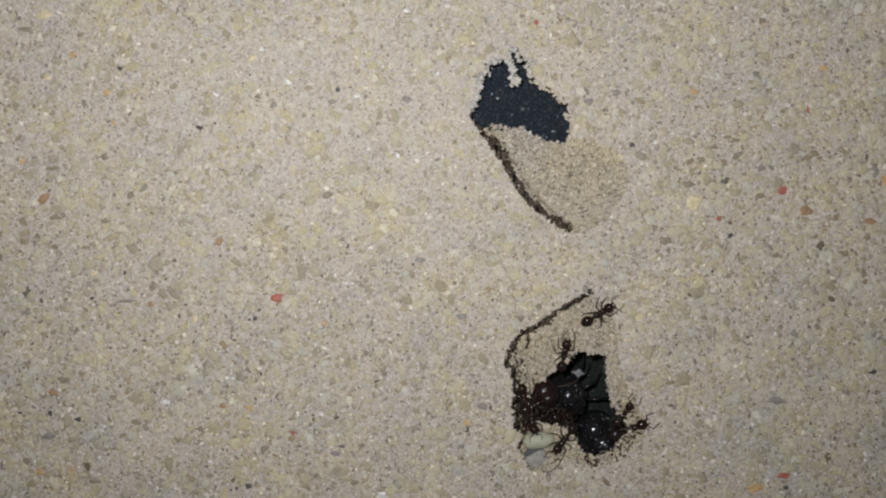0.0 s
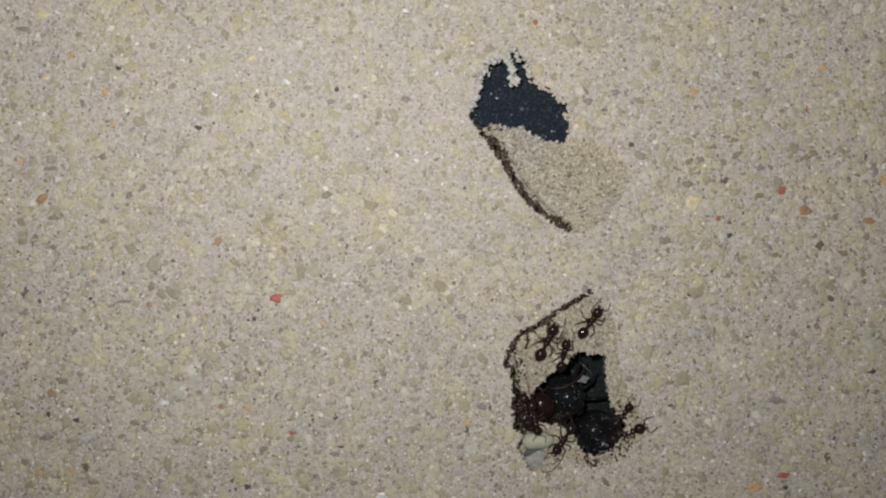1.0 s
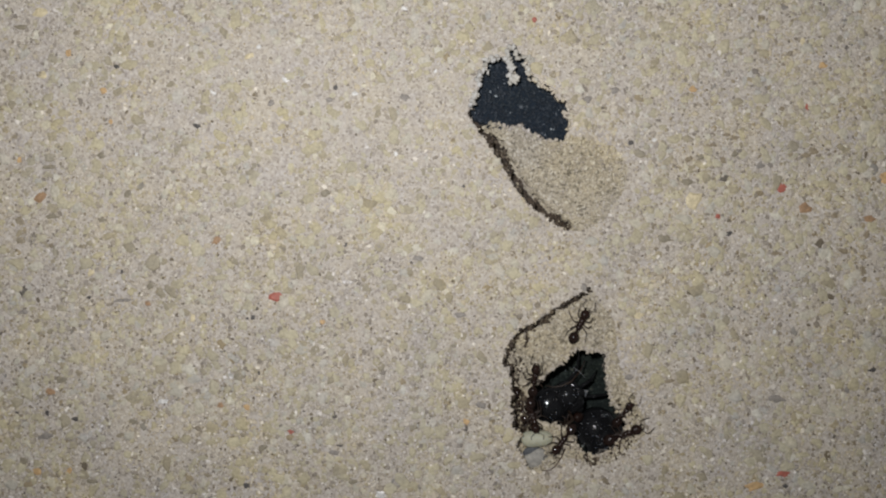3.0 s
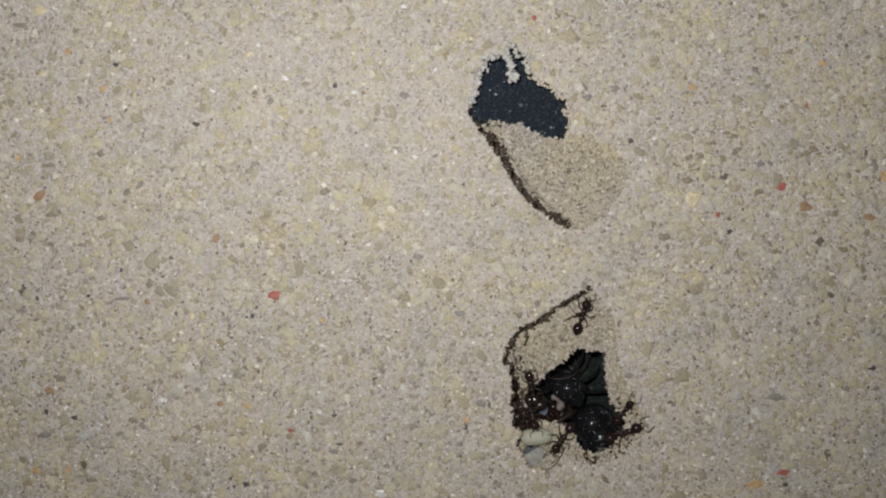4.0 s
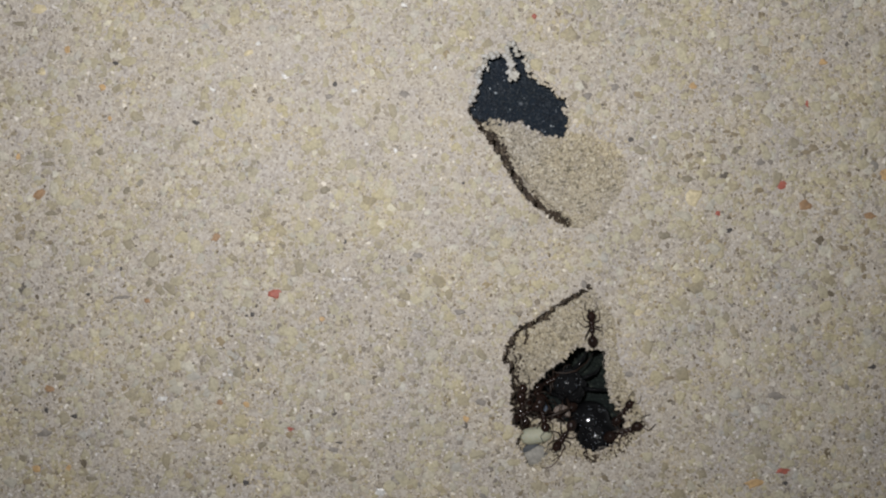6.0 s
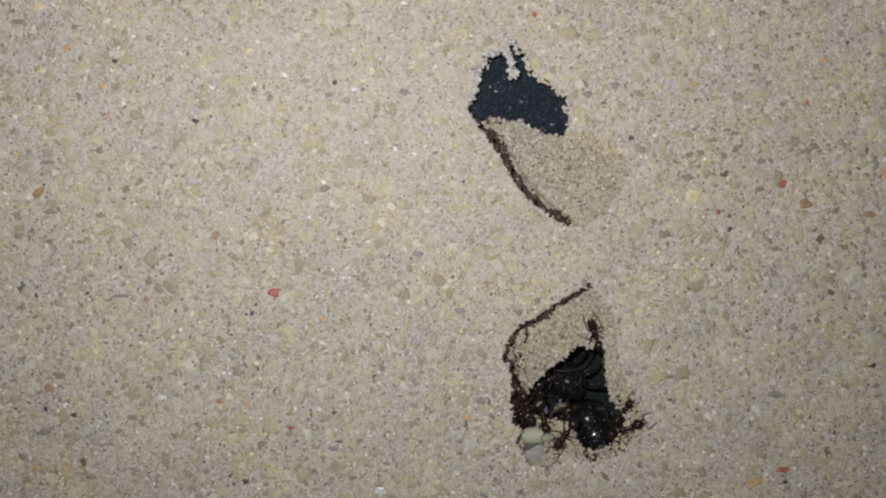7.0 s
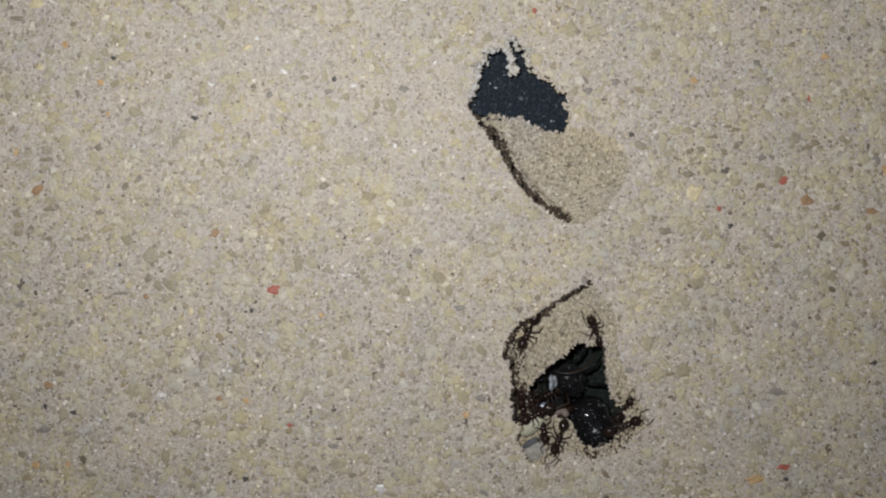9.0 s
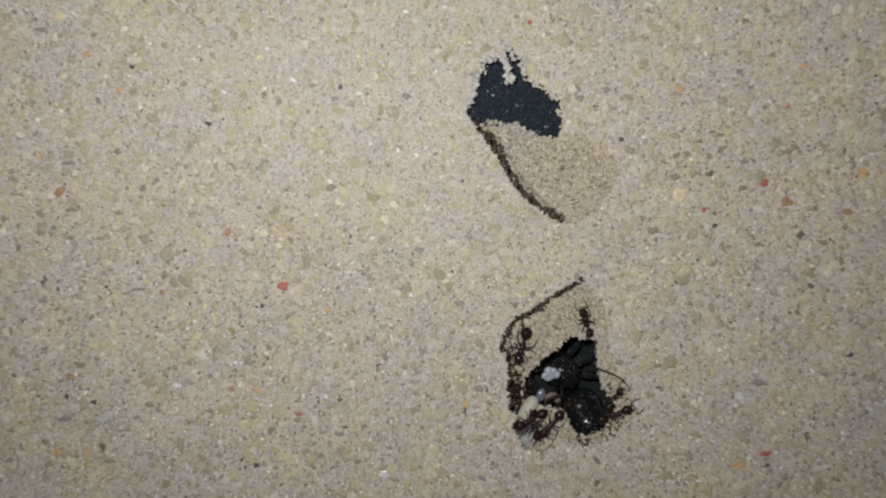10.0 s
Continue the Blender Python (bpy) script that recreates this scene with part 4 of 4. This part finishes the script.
ANT_DEEP_MIDDLE = [
    (0, 956, 730, 926, 702, -5, -5),
    (1, 954, 730, 923, 702, -6.8, -6.8),
    (1.5, 954, 729, 924, 701, -6.8, -6.8),
    (2.5, 958, 731, 928, 703, -6.8, -6.8),
    (3.3, 955, 713, 925, 685, -6, -6),
    (4, 950, 705, 920, 677, -4.6, -4.6),
    (5, 962, 712, 932, 684, -4.6, -4.6),
    (7, 955, 700, 925, 672, -4.6, -4.6),
    (8.5, 972, 753, 942, 725, -4.6, -4.6),
    (9.5, 975, 756, 945, 728, -4.4, -4.4),
    (10, 975, 753, 943, 724, -4.4, -4.4),
]
ANT_DEEP_SOUTH = [
    (0, 983, 740, 1017, 720, -3.4, -4.2),
    (1, 971, 747, 1005, 727, -3.2, -4),
    (1.5, 967, 746, 1001, 726, -3, -3.8),
    (2, 977, 757, 1011, 737, -3.2, -4),
    (2.5, 992, 757, 1026, 736, -3.6, -4.4),
    (4, 975, 752, 1009, 732, -3.2, -4),
    (5, 972, 740, 1006, 720, -3.2, -4),
    (7, 985, 747, 1019, 727, -3.2, -4),
    (8.5, 962, 746, 996, 726, -3.2, -4),
    (9.5, 985, 763, 1019, 743, -3.2, -4),
    (10, 985, 764, 1021, 743, -3.2, -4),
]
ANT_BESIDE_QUEEN = [
    (0, 990, 730, 956, 748, -5, -5.2),
    (1, 984, 730, 950, 748, -6.8, -7),
    (1.5, 984, 729, 950, 747, -6.8, -7),
    (2.7, 980, 732, 946, 750, -6.8, -7),
    (3.4, 985, 724, 951, 742, -6, -6.2),
    (4, 976, 722, 942, 740, -4.4, -4.6),
    (5, 984, 684, 950, 702, -4.4, -4.6),
    (7, 990, 667, 956, 685, -4.4, -4.6),
    (8.5, 1000, 670, 966, 688, -4.4, -4.6),
    (9.5, 968, 731, 934, 749, -4.4, -4.6),
    (10, 969, 732, 934, 751, -4.4, -4.6),
]
SOLDIER = [
    (0, 963, 692, 985, 744, -2.5, -3.5),
    (0.2, 959, 692, 981, 744, -2.5, -3.5),
    (0.5, 959, 695, 981, 747, -2.7, -3.7),
    (0.8, 957, 707, 980, 759, -3.2, -4.2),
    (1.2, 960, 717, 982, 769, -3.5, -4.5),
    (1.5, 960, 716, 982, 768, -3.9, -4.9),
    (1.9, 959, 719, 981, 771, -6.2, -7.2),
    (2.5, 958, 721, 980, 774, -6.4, -7.4),
    (4, 965, 735, 987, 787, -5.8, -6.8),
    (10, 975, 764, 998, 819, -5.8, -6.8),
]
BROOD = [
    (0, 998, 730, -6.6, 55),
    (6, 1000, 733, -6.4, 55),
    (7.3, 994, 710, -5.4, 55),
    (7.6, 992, 698, -3.4, 60),
    (7.9, 986, 689, -2.4, 62),
    (8.6, 979, 686, -2.2, 62),
    (9.05, 979, 686, -2, 62),
    (9.35, 983, 685, -1.7, 5),
    (9.7, 986, 686, -1.7, 0),
    (10, 985, 686, -1.7, 0),
]
GRUB = [
    (0, 983, 733, -6.9, 0),
    (2.7, 988, 732, -6.9, 0),
    (3.4, 988, 721, -4.5, 10),
    (3.8, 984, 714, -4.2, 20),
    (4.5, 989, 712, -3.8, 30),
    (5.1, 992, 730, -3.8, 60),
    (5.7, 994, 734, -3.8, 70),
    (7, 994, 733, -3.8, 60),
    (7.6, 996, 734, -3.8, 50),
    (8.4, 990, 738, -3.5, 80),
    (9, 991, 745, -3.5, 100),
    (9.6, 988, 735, -4, 90),
    (10, 987, 735, -4, 90),
]

WORKERS = [
    (ANT_ON_SLOPE, "glossy dark-brown worker ant standing on the sand slope", 0.95, 1.0, 0),
    (ANT_AT_MOUTH, "dark-brown worker ant climbing out of the burrow mouth", 0.95, 0.6, 0),
    (ANT_IN_CREVICE, "dark-brown worker ant running along the burrow crevice", 1.05, 1.0, 0),
    (ANT_CLIMBING, "dark-brown worker ant crossing the slope to the hole", 1.12, 1.0, 0),
    (ANT_FOLLOWING, "dark-brown worker ant creeping along the crevice edge", 0.98, 1.0, 0),
    (ANT_BELOW_BROOD, "dark-brown worker ant bent over the brood beside pale sand", 0.95, 0.5, 0),
    (ANT_EAST_RIM, "dark-brown worker ant with its head over the rim", 0.9, 0.3, 110),
    (ANT_EAST_FLOOR, "dark-brown worker ant lying against the sand rim", 1.08, 0.3, 110),
    (ANT_WEST_WALL, "dark-brown worker ant crowded against the burrow wall", 1.0, 0.8, 0),
    (ANT_WEST_FLOOR, "dark-brown worker ant in the crowd of workers", 1.0, 0.8, 0),
    (ANT_OVER_PUPA, "dark-brown worker ant tending the pale pupa", 0.95, 0.8, 0),
    (ANT_DEEP_WEST, "dark-brown worker ant pressed into the western corner", 1.0, 0.7, 0),
    (ANT_DEEP_MIDDLE, "dark-brown worker ant half hidden under the others", 1.0, 0.7, 0),
    (ANT_DEEP_SOUTH, "dark-brown worker ant between the pupa and the queen", 0.95, 0.7, 0),
    (ANT_BESIDE_QUEEN, "dark-brown worker ant beside the black queen", 1.0, 0.8, 0),
]
first = make_ant()
workers = []
for rows, label, size, gait, fold in WORKERS:
    ob = first if not workers else copy_thing(first, Matrix())
    workers.append(tagged(ob, label, "ant", "worker ants of the nest"))
for ob, (rows, label, size, gait, fold) in zip(workers, WORKERS):
    ob.scale = (size, size, size)
    ob.matrix_basis = ant_pose(*rows[0][1:]) @ Matrix.Diagonal((size, size, size, 1))
soldier = make_ant("soldier_ant", 2.9, M_RED, 1.2)
tagged(soldier, "large reddish-brown soldier ant with a swollen glossy head", "ant")


# ------------------------------------------------------------------ the queen
def specks(name, parent, c, r, count):
    """Pale dust and painted glints on the upper side of an ellipsoid, in mm."""
    rng = random.Random(count)
    bm = bmesh.new()
    for _ in range(count):
        a, b = rng.uniform(0, 6.2832), math.sqrt(rng.uniform(0, 0.85))
        x, y = b * math.cos(a), b * math.sin(a)
        z = math.sqrt(1 - b * b)
        k = rng.uniform(0.012, 0.035)
        reach = rng.uniform(0.8, 3.0)
        if rng.random() < 0.25:
            k, reach = rng.uniform(0.010, 0.018), rng.uniform(9, 22)
        ball(bm, (c[0] + x * r[0] * 1.01, c[1] + y * r[1] * 1.01, c[2] + z * r[2] * 1.01), (k, k * reach, k * 0.7), 5, 4,
             rot=Matrix.Rotation(rng.uniform(0, 3.14), 3, "Z"))
    return tagged(part(name, bm, M_PALE, parent), "pale dust specks and painted glints on the black shell", kind="stuff")


def queen_head_pose(x, y, z, turn):
    return pose(x * MM, y * MM, z * MM, 0, 0, turn)


def make_queen():
    """Black queen lying in the chamber; her base is under her waist, y towards her head."""
    root = new("queen_ant")
    root.empty_display_size = 0.001
    bm = bmesh.new()
    ball(bm, (-0.3, -5.25, -0.25), (2.65, 3.4, 2.3), 40, 48, squeeze=0.18, plates=0.012, count=5)
    ball(bm, (-0.15, -2.55, -0.75), (2.45, 2.2, 2.25), 36, 30)
    belly = part("gaster", bm, M_QUEEN, root, "swollen glossy black gaster")
    specks("dust", belly, (-0.3, -5.25, -0.25), (2.65, 3.4, 2.3), 80)
    specks("dust", belly, (-0.15, -2.55, -0.75), (2.45, 2.2, 2.25), 45)
    bm = bmesh.new()
    ball(bm, (0, 0.45, 0.1), (0.5, 0.5, 0.8), 14, 10)
    part("petiole", bm, M_QUEEN, root)
    bm = bmesh.new()
    ball(bm, (0, 2.5, 0.25), (1.75, 1.6, 1.5), 26, 18)
    ball(bm, (0, 1.25, 0.15), (1.25, 1.0, 1.15), 18, 12)
    chest = part("thorax", bm, M_QUEEN, root, "domed glossy black thorax")
    bm = bmesh.new()
    ball(bm, (0, 1.5, 0.95), (0.8, 0.55, 0.5), 14, 10)
    part("scutellum", bm, M_QUEEN, chest)
    for side in (1, -1):
        for p, r in (((1.25, 2.9, 0.75), (0.42, 0.7, 0.5)), ((1.35, 1.7, 0.2), (0.5, 0.6, 0.7)), ((0.75, 1.9, 0.7), (0.5, 0.8, 0.45))):
            bm = bmesh.new()
            ball(bm, (side * p[0], p[1], p[2]), r, 12, 8)
            part("wing_scar", bm, M_QUEEN, chest)
    specks("dust", chest, (0, 2.5, 0.25), (1.75, 1.6, 1.5), 22)
    bm = bmesh.new()
    ball(bm, (0, 0, 0), (2.15, 1.95, 1.4), 28, 20, squeeze=-0.1)
    ball(bm, (0, 1.3, -0.2), (1.1, 0.9, 0.8), 16, 12)
    skull = part("head", bm, M_QUEEN, root, "broad glossy black head")
    specks("dust", skull, (0, 0, 0), (2.15, 1.95, 1.4), 14)
    skull.matrix_basis = queen_head_pose(0.1, 4.2, -2.2, 0)
    for side in (1, -1):
        bm = bmesh.new()
        ball(bm, (side * 1.95, 0.1, 0.25), (0.22, 0.3, 0.3), 8, 6)
        part("eye", bm, M_EYE, skull)
        bm = bmesh.new()
        tube(bm, [(side * 0.5, 1.6, 0.5), (side * 1.6, 1.5, 0.8), (side * 1.7, 2.2, 0.3), (side * 1.3, 3.2, 0.0)], [0.1, 0.09, 0.1, 0.05])
        part("antenna", bm, M_LEG, skull)
    for side, y, fwd in ((1, 3.2, 1.3), (-1, 3.2, 1.3), (1, 2.2, -0.4), (1, 1.3, -2.4), (-1, 1.3, -2.4)):
        bm = bmesh.new()
        tube(bm, [(side * 0.8, y, -0.5), (side * 2.2, y + fwd * 0.4, 0.2), (side * 3.2, y + fwd * 0.7, 0.1), (side * 4.0, y + fwd, -1.2),
                  (side * 4.5, y + fwd * 1.3, -2.2)], [0.24, 0.22, 0.16, 0.10, 0.05])
        part("leg", bm, M_QUEEN, root)
    bm = bmesh.new()
    tube(bm, [(-0.9, 1.4, 0.2), (-1.4, 0.5, 2.1), (-2.4, 0.75, 2.5), (-3.35, 0.97, 2.6), (-4.2, 0.0, 2.6), (-5.1, -1.1, 2.7)], [0.2, 0.18, 0.19, 0.15, 0.11, 0.06], 8)
    part("leg", bm, M_LEG, root)
    bm = bmesh.new()
    tube(bm, [(-1.2, -0.6, -1.2), (0, 0, 0), (1.5, 0.30, 1.1), (2.6, 0.22, 1.2), (3.6, -0.1, 1.0), (4.2, -0.6, 0.7)], [0.08, 0.10, 0.10, 0.08, 0.065, 0.04])
    part("feeler", bm, M_LEG, root, "long thin brown feeler").matrix_basis = pose(2.9 * MM, 3.5 * MM, 4.3 * MM, 0, 0, 165)
    # thin pale line added in place of the highlight along an antenna
    bm = bmesh.new()
    tube(bm, [(-0.95, 0, -0.1), (-0.3, 0.05, 0.05), (0.4, 0.04, 0.06), (1.0, -0.05, -0.05)], [0.03, 0.035, 0.03, 0.02], 6)
    part("bristle", bm, M_FLAKE, root, "fine pale bristle")
    return tagged(root, "large glossy black ant queen lying in the burrow chamber", "ant")


queen = make_queen()
queen_feeler = next(c for c in queen.children if c.name.startswith("feeler"))
queen_glint_line = next(c for c in queen.children if c.name.startswith("bristle"))
queen_head = next(c for c in queen.children if c.name.startswith("head"))


# ------------------------------------------------------------------ brood and pebbles
def make_pupa():
    """A blunt, faintly ringed barrel lying along x."""
    bm = bmesh.new()
    sides, n = 24, 29
    rings = []
    for i in range(n):
        s = -1 + 2 * i / (n - 1)
        r = max(0.02, (1 - abs(s) ** 3.2) ** 0.5) * (1 + 0.012 * math.cos(22 * s)) * (1 - 0.10 * s)
        rings.append([bm.verts.new((1.74 * s * MM, 0.88 * r * math.cos(6.2832 * k / sides) * MM, 0.78 * r * math.sin(6.2832 * k / sides) * MM)) for k in range(sides)])
    for a, b in zip(rings[:-1], rings[1:]):
        for k in range(sides):
            e = (k + 1) % sides
            bm.faces.new((a[k], b[k], b[e], a[e]))
    bm.faces.new(rings[0])
    bm.faces.new(rings[-1][::-1])
    return tagged(part("ant_pupa", bm, M_PUPA), "cream-white ant pupa lying on the burrow floor", "pupa")


def make_brood():
    root = new("brood_clump")
    root.empty_display_size = 0.001
    rng = random.Random(4)
    for i in range(8):
        bm = bmesh.new()
        ball(bm, (0, 0, 0), (0.50, 0.36, 0.22), 12, 8)
        egg = part("egg", bm, M_PALE, root)
        a = i * 2.4
        k = 0.26 * math.sqrt(i)
        egg.matrix_basis = pose(k * 1.35 * math.cos(a) * MM, k * 0.75 * math.sin(a) * MM, rng.uniform(-0.15, 0.1) * MM, 0, 0, rng.uniform(0, 180))
    return tagged(root, "clump of pale greyish-white ant eggs", "brood")


def make_fragment():
    bm = bmesh.new()
    rim = [(-0.75, -0.12), (-0.3, 0.1), (0.05, 0.52), (0.4, 0.36), (0.78, 0.2), (0.45, -0.1), (0.3, -0.42), (-0.2, -0.2)]
    top = [bm.verts.new((x * MM, y * MM, (0.12 + 0.3 * y * x) * MM)) for x, y in rim]
    low = [bm.verts.new((x * 0.9 * MM, y * 0.9 * MM, (0.3 * y * x) * MM)) for x, y in rim]
    bm.faces.new(top)
    bm.faces.new(low[::-1])
    for s in range(len(rim)):
        e = (s + 1) % len(rim)
        bm.faces.new((low[s], low[e], top[e], top[s]))
    return tagged(part("pale_fragment", bm, M_FLAKE, smooth=False), "ragged grey scrap of shed skin on the black queen", "skin scrap")


def make_grub():
    """A curled larva, lying on its side."""
    bm = bmesh.new()
    n = 7
    for i in range(n):
        a = math.radians(-80 + 175 * i / (n - 1))
        r = 0.48 - 0.022 * abs(i - 2.5) ** 1.5
        ball(bm, (0.52 * math.cos(a), 0.62 * math.sin(a), 0.05 * math.sin(3 * a)), (r, r, r * 0.8), 12, 8)
    return tagged(part("curled_larva", bm, M_GRUB), "curled pinkish-brown ant larva among the workers", "larva")


def make_wing():
    bm = bmesh.new()
    ball(bm, (0, 0, 0), (0.52, 0.80, 0.22), 18, 20, squeeze=0.25, plates=0.06, count=6)
    ob = part("larva", bm, M_WING)
    return tagged(ob, "small bluish-grey translucent larva held by the workers", "larva")


def make_pebble(name, x, y, rx, ry, color, label, lift):
    """A worn, lumpy stone, flatter below."""
    rng = random.Random(3)
    bm = bmesh.new()
    bmesh.ops.create_icosphere(bm, subdivisions=3, radius=1.0)
    axes = [(Vector((rng.gauss(0, 1), rng.gauss(0, 1), rng.gauss(0, 0.6))).normalized(), rng.uniform(0.62, 0.9)) for _ in range(9)]
    for v in bm.verts:
        p = v.co.copy()
        for axis, cut in axes:
            over = p.dot(axis) - cut
            if over > 0:
                p -= axis * over * 0.85
        v.co = Vector((p.x * rx, p.y * ry, p.z * min(rx, ry) * 0.42)) * STEP
    ob = part(name, bm, stone_material(name + "_stone", color, 0.65), smooth=False)
    ob.matrix_world = Matrix.Translation(at(x, y, float(height(x, y)) + lift)) @ pose(0, 0, 0, 8, -5, 25)
    return tagged(ob, label, "pebble")


pupa = make_pupa()
brood = make_brood()


def make_stray_leg(points):
    bm = bmesh.new()
    base = at(*points[0], float(height(*points[0])))
    pts = [(at(x, y, max(-3.0, float(height(x, y))) + 0.12) - base) * 1000 for x, y in points]
    tube(bm, pts, [0.085 - 0.05 * i / (len(pts) - 1) for i in range(len(pts))], 5)
    ob = part("shed_limb", bm, M_LIMB)
    ob.location = base
    return tagged(ob, "thin brown shed ant limb, some added in place of brown shading", "insect limb", "shed limbs round the chamber")


for points in ([(1000, 792), (993, 807), (985, 820), (975, 829), (966, 831), (958, 830)], [(1036, 800), (1041, 810), (1043, 819), (1047, 826)],
               # several south-eastern limbs are added to stand in for brown shading
               [(1066, 798), (1074, 806), (1080, 818)], [(1088, 783), (1097, 793), (1101, 806)], [(1096, 770), (1108, 777), (1118, 788)],
               [(1052, 803), (1058, 812), (1068, 817)], [(1092, 778), (1104, 786), (1110, 797)], [(1080, 790), (1088, 800), (1090, 813)],
               [(1104, 766), (1116, 772), (1128, 779)], [(1024, 796), (1019, 806), (1021, 816)]):
    make_stray_leg(points)
larva = make_wing()
fragment = make_fragment()
grub = make_grub()
make_pebble("pebble", 949, 813, 28, 24, (0.225, 0.216, 0.190), "pale grey angular pebble at the burrow edge", 0.2)
make_pebble("dark_pebble", 941, 796, 17, 12, (0.05, 0.055, 0.06), "small dark grey pebble under the pupa", 0.65)


# ------------------------------------------------------------------ movement
def settled(rows, size):
    keys = [(r[0], ant_pose(*r[1:])) for r in rows]
    if keys[-1][0] < 10.0:
        keys.append((10.0, keys[-1][1]))
    return keys


def gait_rows(keys, side, y, sweep, phase, amount):
    """A leg swings as far as its ant has travelled, in two groups of three; a standing ant only feels about."""
    out, gone, last = [], 0.0, keys[0][1].translation.copy()
    for n in range(101):
        t = n / 10
        a = max((k for k in keys if k[0] <= t + 1e-6), key=lambda k: k[0])
        b = min((k for k in keys if k[0] >= t - 1e-6), key=lambda k: k[0])
        s = 0 if b[0] == a[0] else (t - a[0]) / (b[0] - a[0])
        p = a[1].translation.lerp(b[1].translation, s)
        gone += (p - last).length
        last = p
        turn = 6.2832 * (gone / 0.0026) + 0.9 * t + phase
        swing = 15 * amount * math.sin(turn)
        lift = 9 * amount * max(0.0, math.cos(turn))
        out.append((t, leg_pose(side, y, sweep + swing, lift)))
    return out


def motions():
    for ob, (rows, label, size, gait, fold) in zip(workers, WORKERS):
        keys = settled(rows, size)
        walk(ob, keys)
        legs = [c for c in ob.children if c.name.startswith("leg")]
        for i, (leg, (side, y, sweep)) in enumerate(zip(legs, HIPS)):
            walk(leg, gait_rows(keys, side, y, max(sweep - fold, -78), 3.14 * ((i + i // 2) % 2) + 0.4 * i, gait))
    walk(soldier, settled(SOLDIER, 1.0))
    walk(brood, [(t, Matrix.Translation(at(x, y, z)) @ pose(0, 0, 0, 0, 0, 4 * t - 30) @ pose(0, 0, 0, 0, tilt, 0)) for t, x, y, z, tilt in BROOD])
    walk(grub, [(t, Matrix.Translation(at(x, y, z)) @ pose(0, 0, 0, 0, 0, turn)) for t, x, y, z, turn in GRUB])
    walk(queen_head, [(t, queen_head_pose(*p)) for t, *p in (
        (0, 0.1, 2.7, -3.0, 0), (1.0, 0.0, 2.8, -3.0, 5), (1.5, -1.2, 3.0, -1.6, 30), (1.9, -2.3, 2.9, 0.2, 55), (2.7, -2.4, 2.75, 0.4, 58),
        (3.4, -1.5, 3.0, -1.6, 40), (3.8, -0.4, 2.6, -3.0, 30), (10.0, -0.4, 2.6, -3.0, 30))])
    walk(queen_feeler, [(t, pose(x * MM, y * MM, z * MM, 0, 0, turn)) for t, x, y, z, turn in (
        (0, 2.9, 3.5, 0.4, 165), (6.8, 2.9, 3.5, 0.8, 165), (7.8, 2.9, 3.5, 3.0, 165), (8.4, 2.9, 3.5, 3.6, 165), (9.3, 2.9, 3.4, 3.2, 175), (9.6, 3.1, 2.6, 3.2, 235),
        (9.8, 3.3, 2.0, 4.0, 275), (10.0, 3.35, 1.6, 4.3, 304))])
    walk(queen_glint_line, [(t, pose(x * MM, y * MM, z * MM, 0, 0, turn)) for t, x, y, z, turn in (
        (0, 1.2, 2.6, -2.2, -60), (0.6, 1.6, 3.0, -1.6, -70), (0.9, 3.6, 4.2, 3.0, -85), (2.0, 3.5, 4.1, 3.2, -88), (2.7, 3.5, 4.0, 3.1, -90), (3.4, 1.6, 3.0, -1.6, -70), (10.0, 1.2, 2.6, -2.2, -60))])
    rest = float(height(950, 774)) + 0.6
    walk(pupa, [(t, Matrix.Translation(at(x, y, rest + z)) @ pose(0, 0, 0, 0, 0, turn)) for t, x, y, z, turn in (
        (0, 951, 775, 0, 4), (3.0, 950, 774, 0, 3), (5.0, 949, 773, 0, 6), (5.7, 949, 773, 0, 8), (7.0, 950, 775, -0.25, 5), (8.3, 947, 772, -0.5, 6), (8.9, 942, 762, -0.4, 25), (9.4, 943, 759, -0.5, 50), (10.0, 943, 753, -0.5, 62))])
    walk(fragment, [(t, Matrix.Translation(at(x, y, z)) @ pose(0, 0, 0, 0, 0, turn)) for t, x, y, z, turn in (
        (0, 1019, 655, -2.9, -20), (1.0, 1030, 667, -2.7, 5), (2.0, 1033, 677, -2.5, 10), (2.7, 1032, 686, -3.0, 15), (3.4, 1028, 700, -7.0, 20), (10.0, 1028, 700, -7.0, 20))])
    walk(larva, [(t, Matrix.Translation(at(x, y, z)) @ pose(0, 0, 0, 0, 0, turn)) for t, x, y, z, turn in (
        (0, 985, 735, -6.5, 0), (3.0, 980, 735, -6.0, 0), (3.8, 965, 724, -2.8, 10), (4.6, 958, 722, -3.2, 15), (5.7, 960, 722, -3.0, 20), (7.0, 961, 728, -2.6, 20),
        (8.3, 959, 737, -2.4, 0), (8.9, 960, 735, -2.8, -10), (9.5, 964, 725, -3.2, -20), (10.0, 966, 726, -3.8, -20))])
    walk(queen, [(t, Matrix.Translation(at(x, y, -4.7)) @ pose(0, 0, 0, 0, 0, turn)) for t, x, y, turn in (
        (0, 1028, 726, 38), (1.0, 1028, 727, 41), (2.0, 1029, 728, 45), (2.7, 1029, 727, 44), (3.8, 1028, 720, 38), (5.0, 1027, 716, 34),
        (7.0, 1024, 713, 30), (8.5, 1024, 712, 31), (10.0, 1024, 713, 29))])


motions()
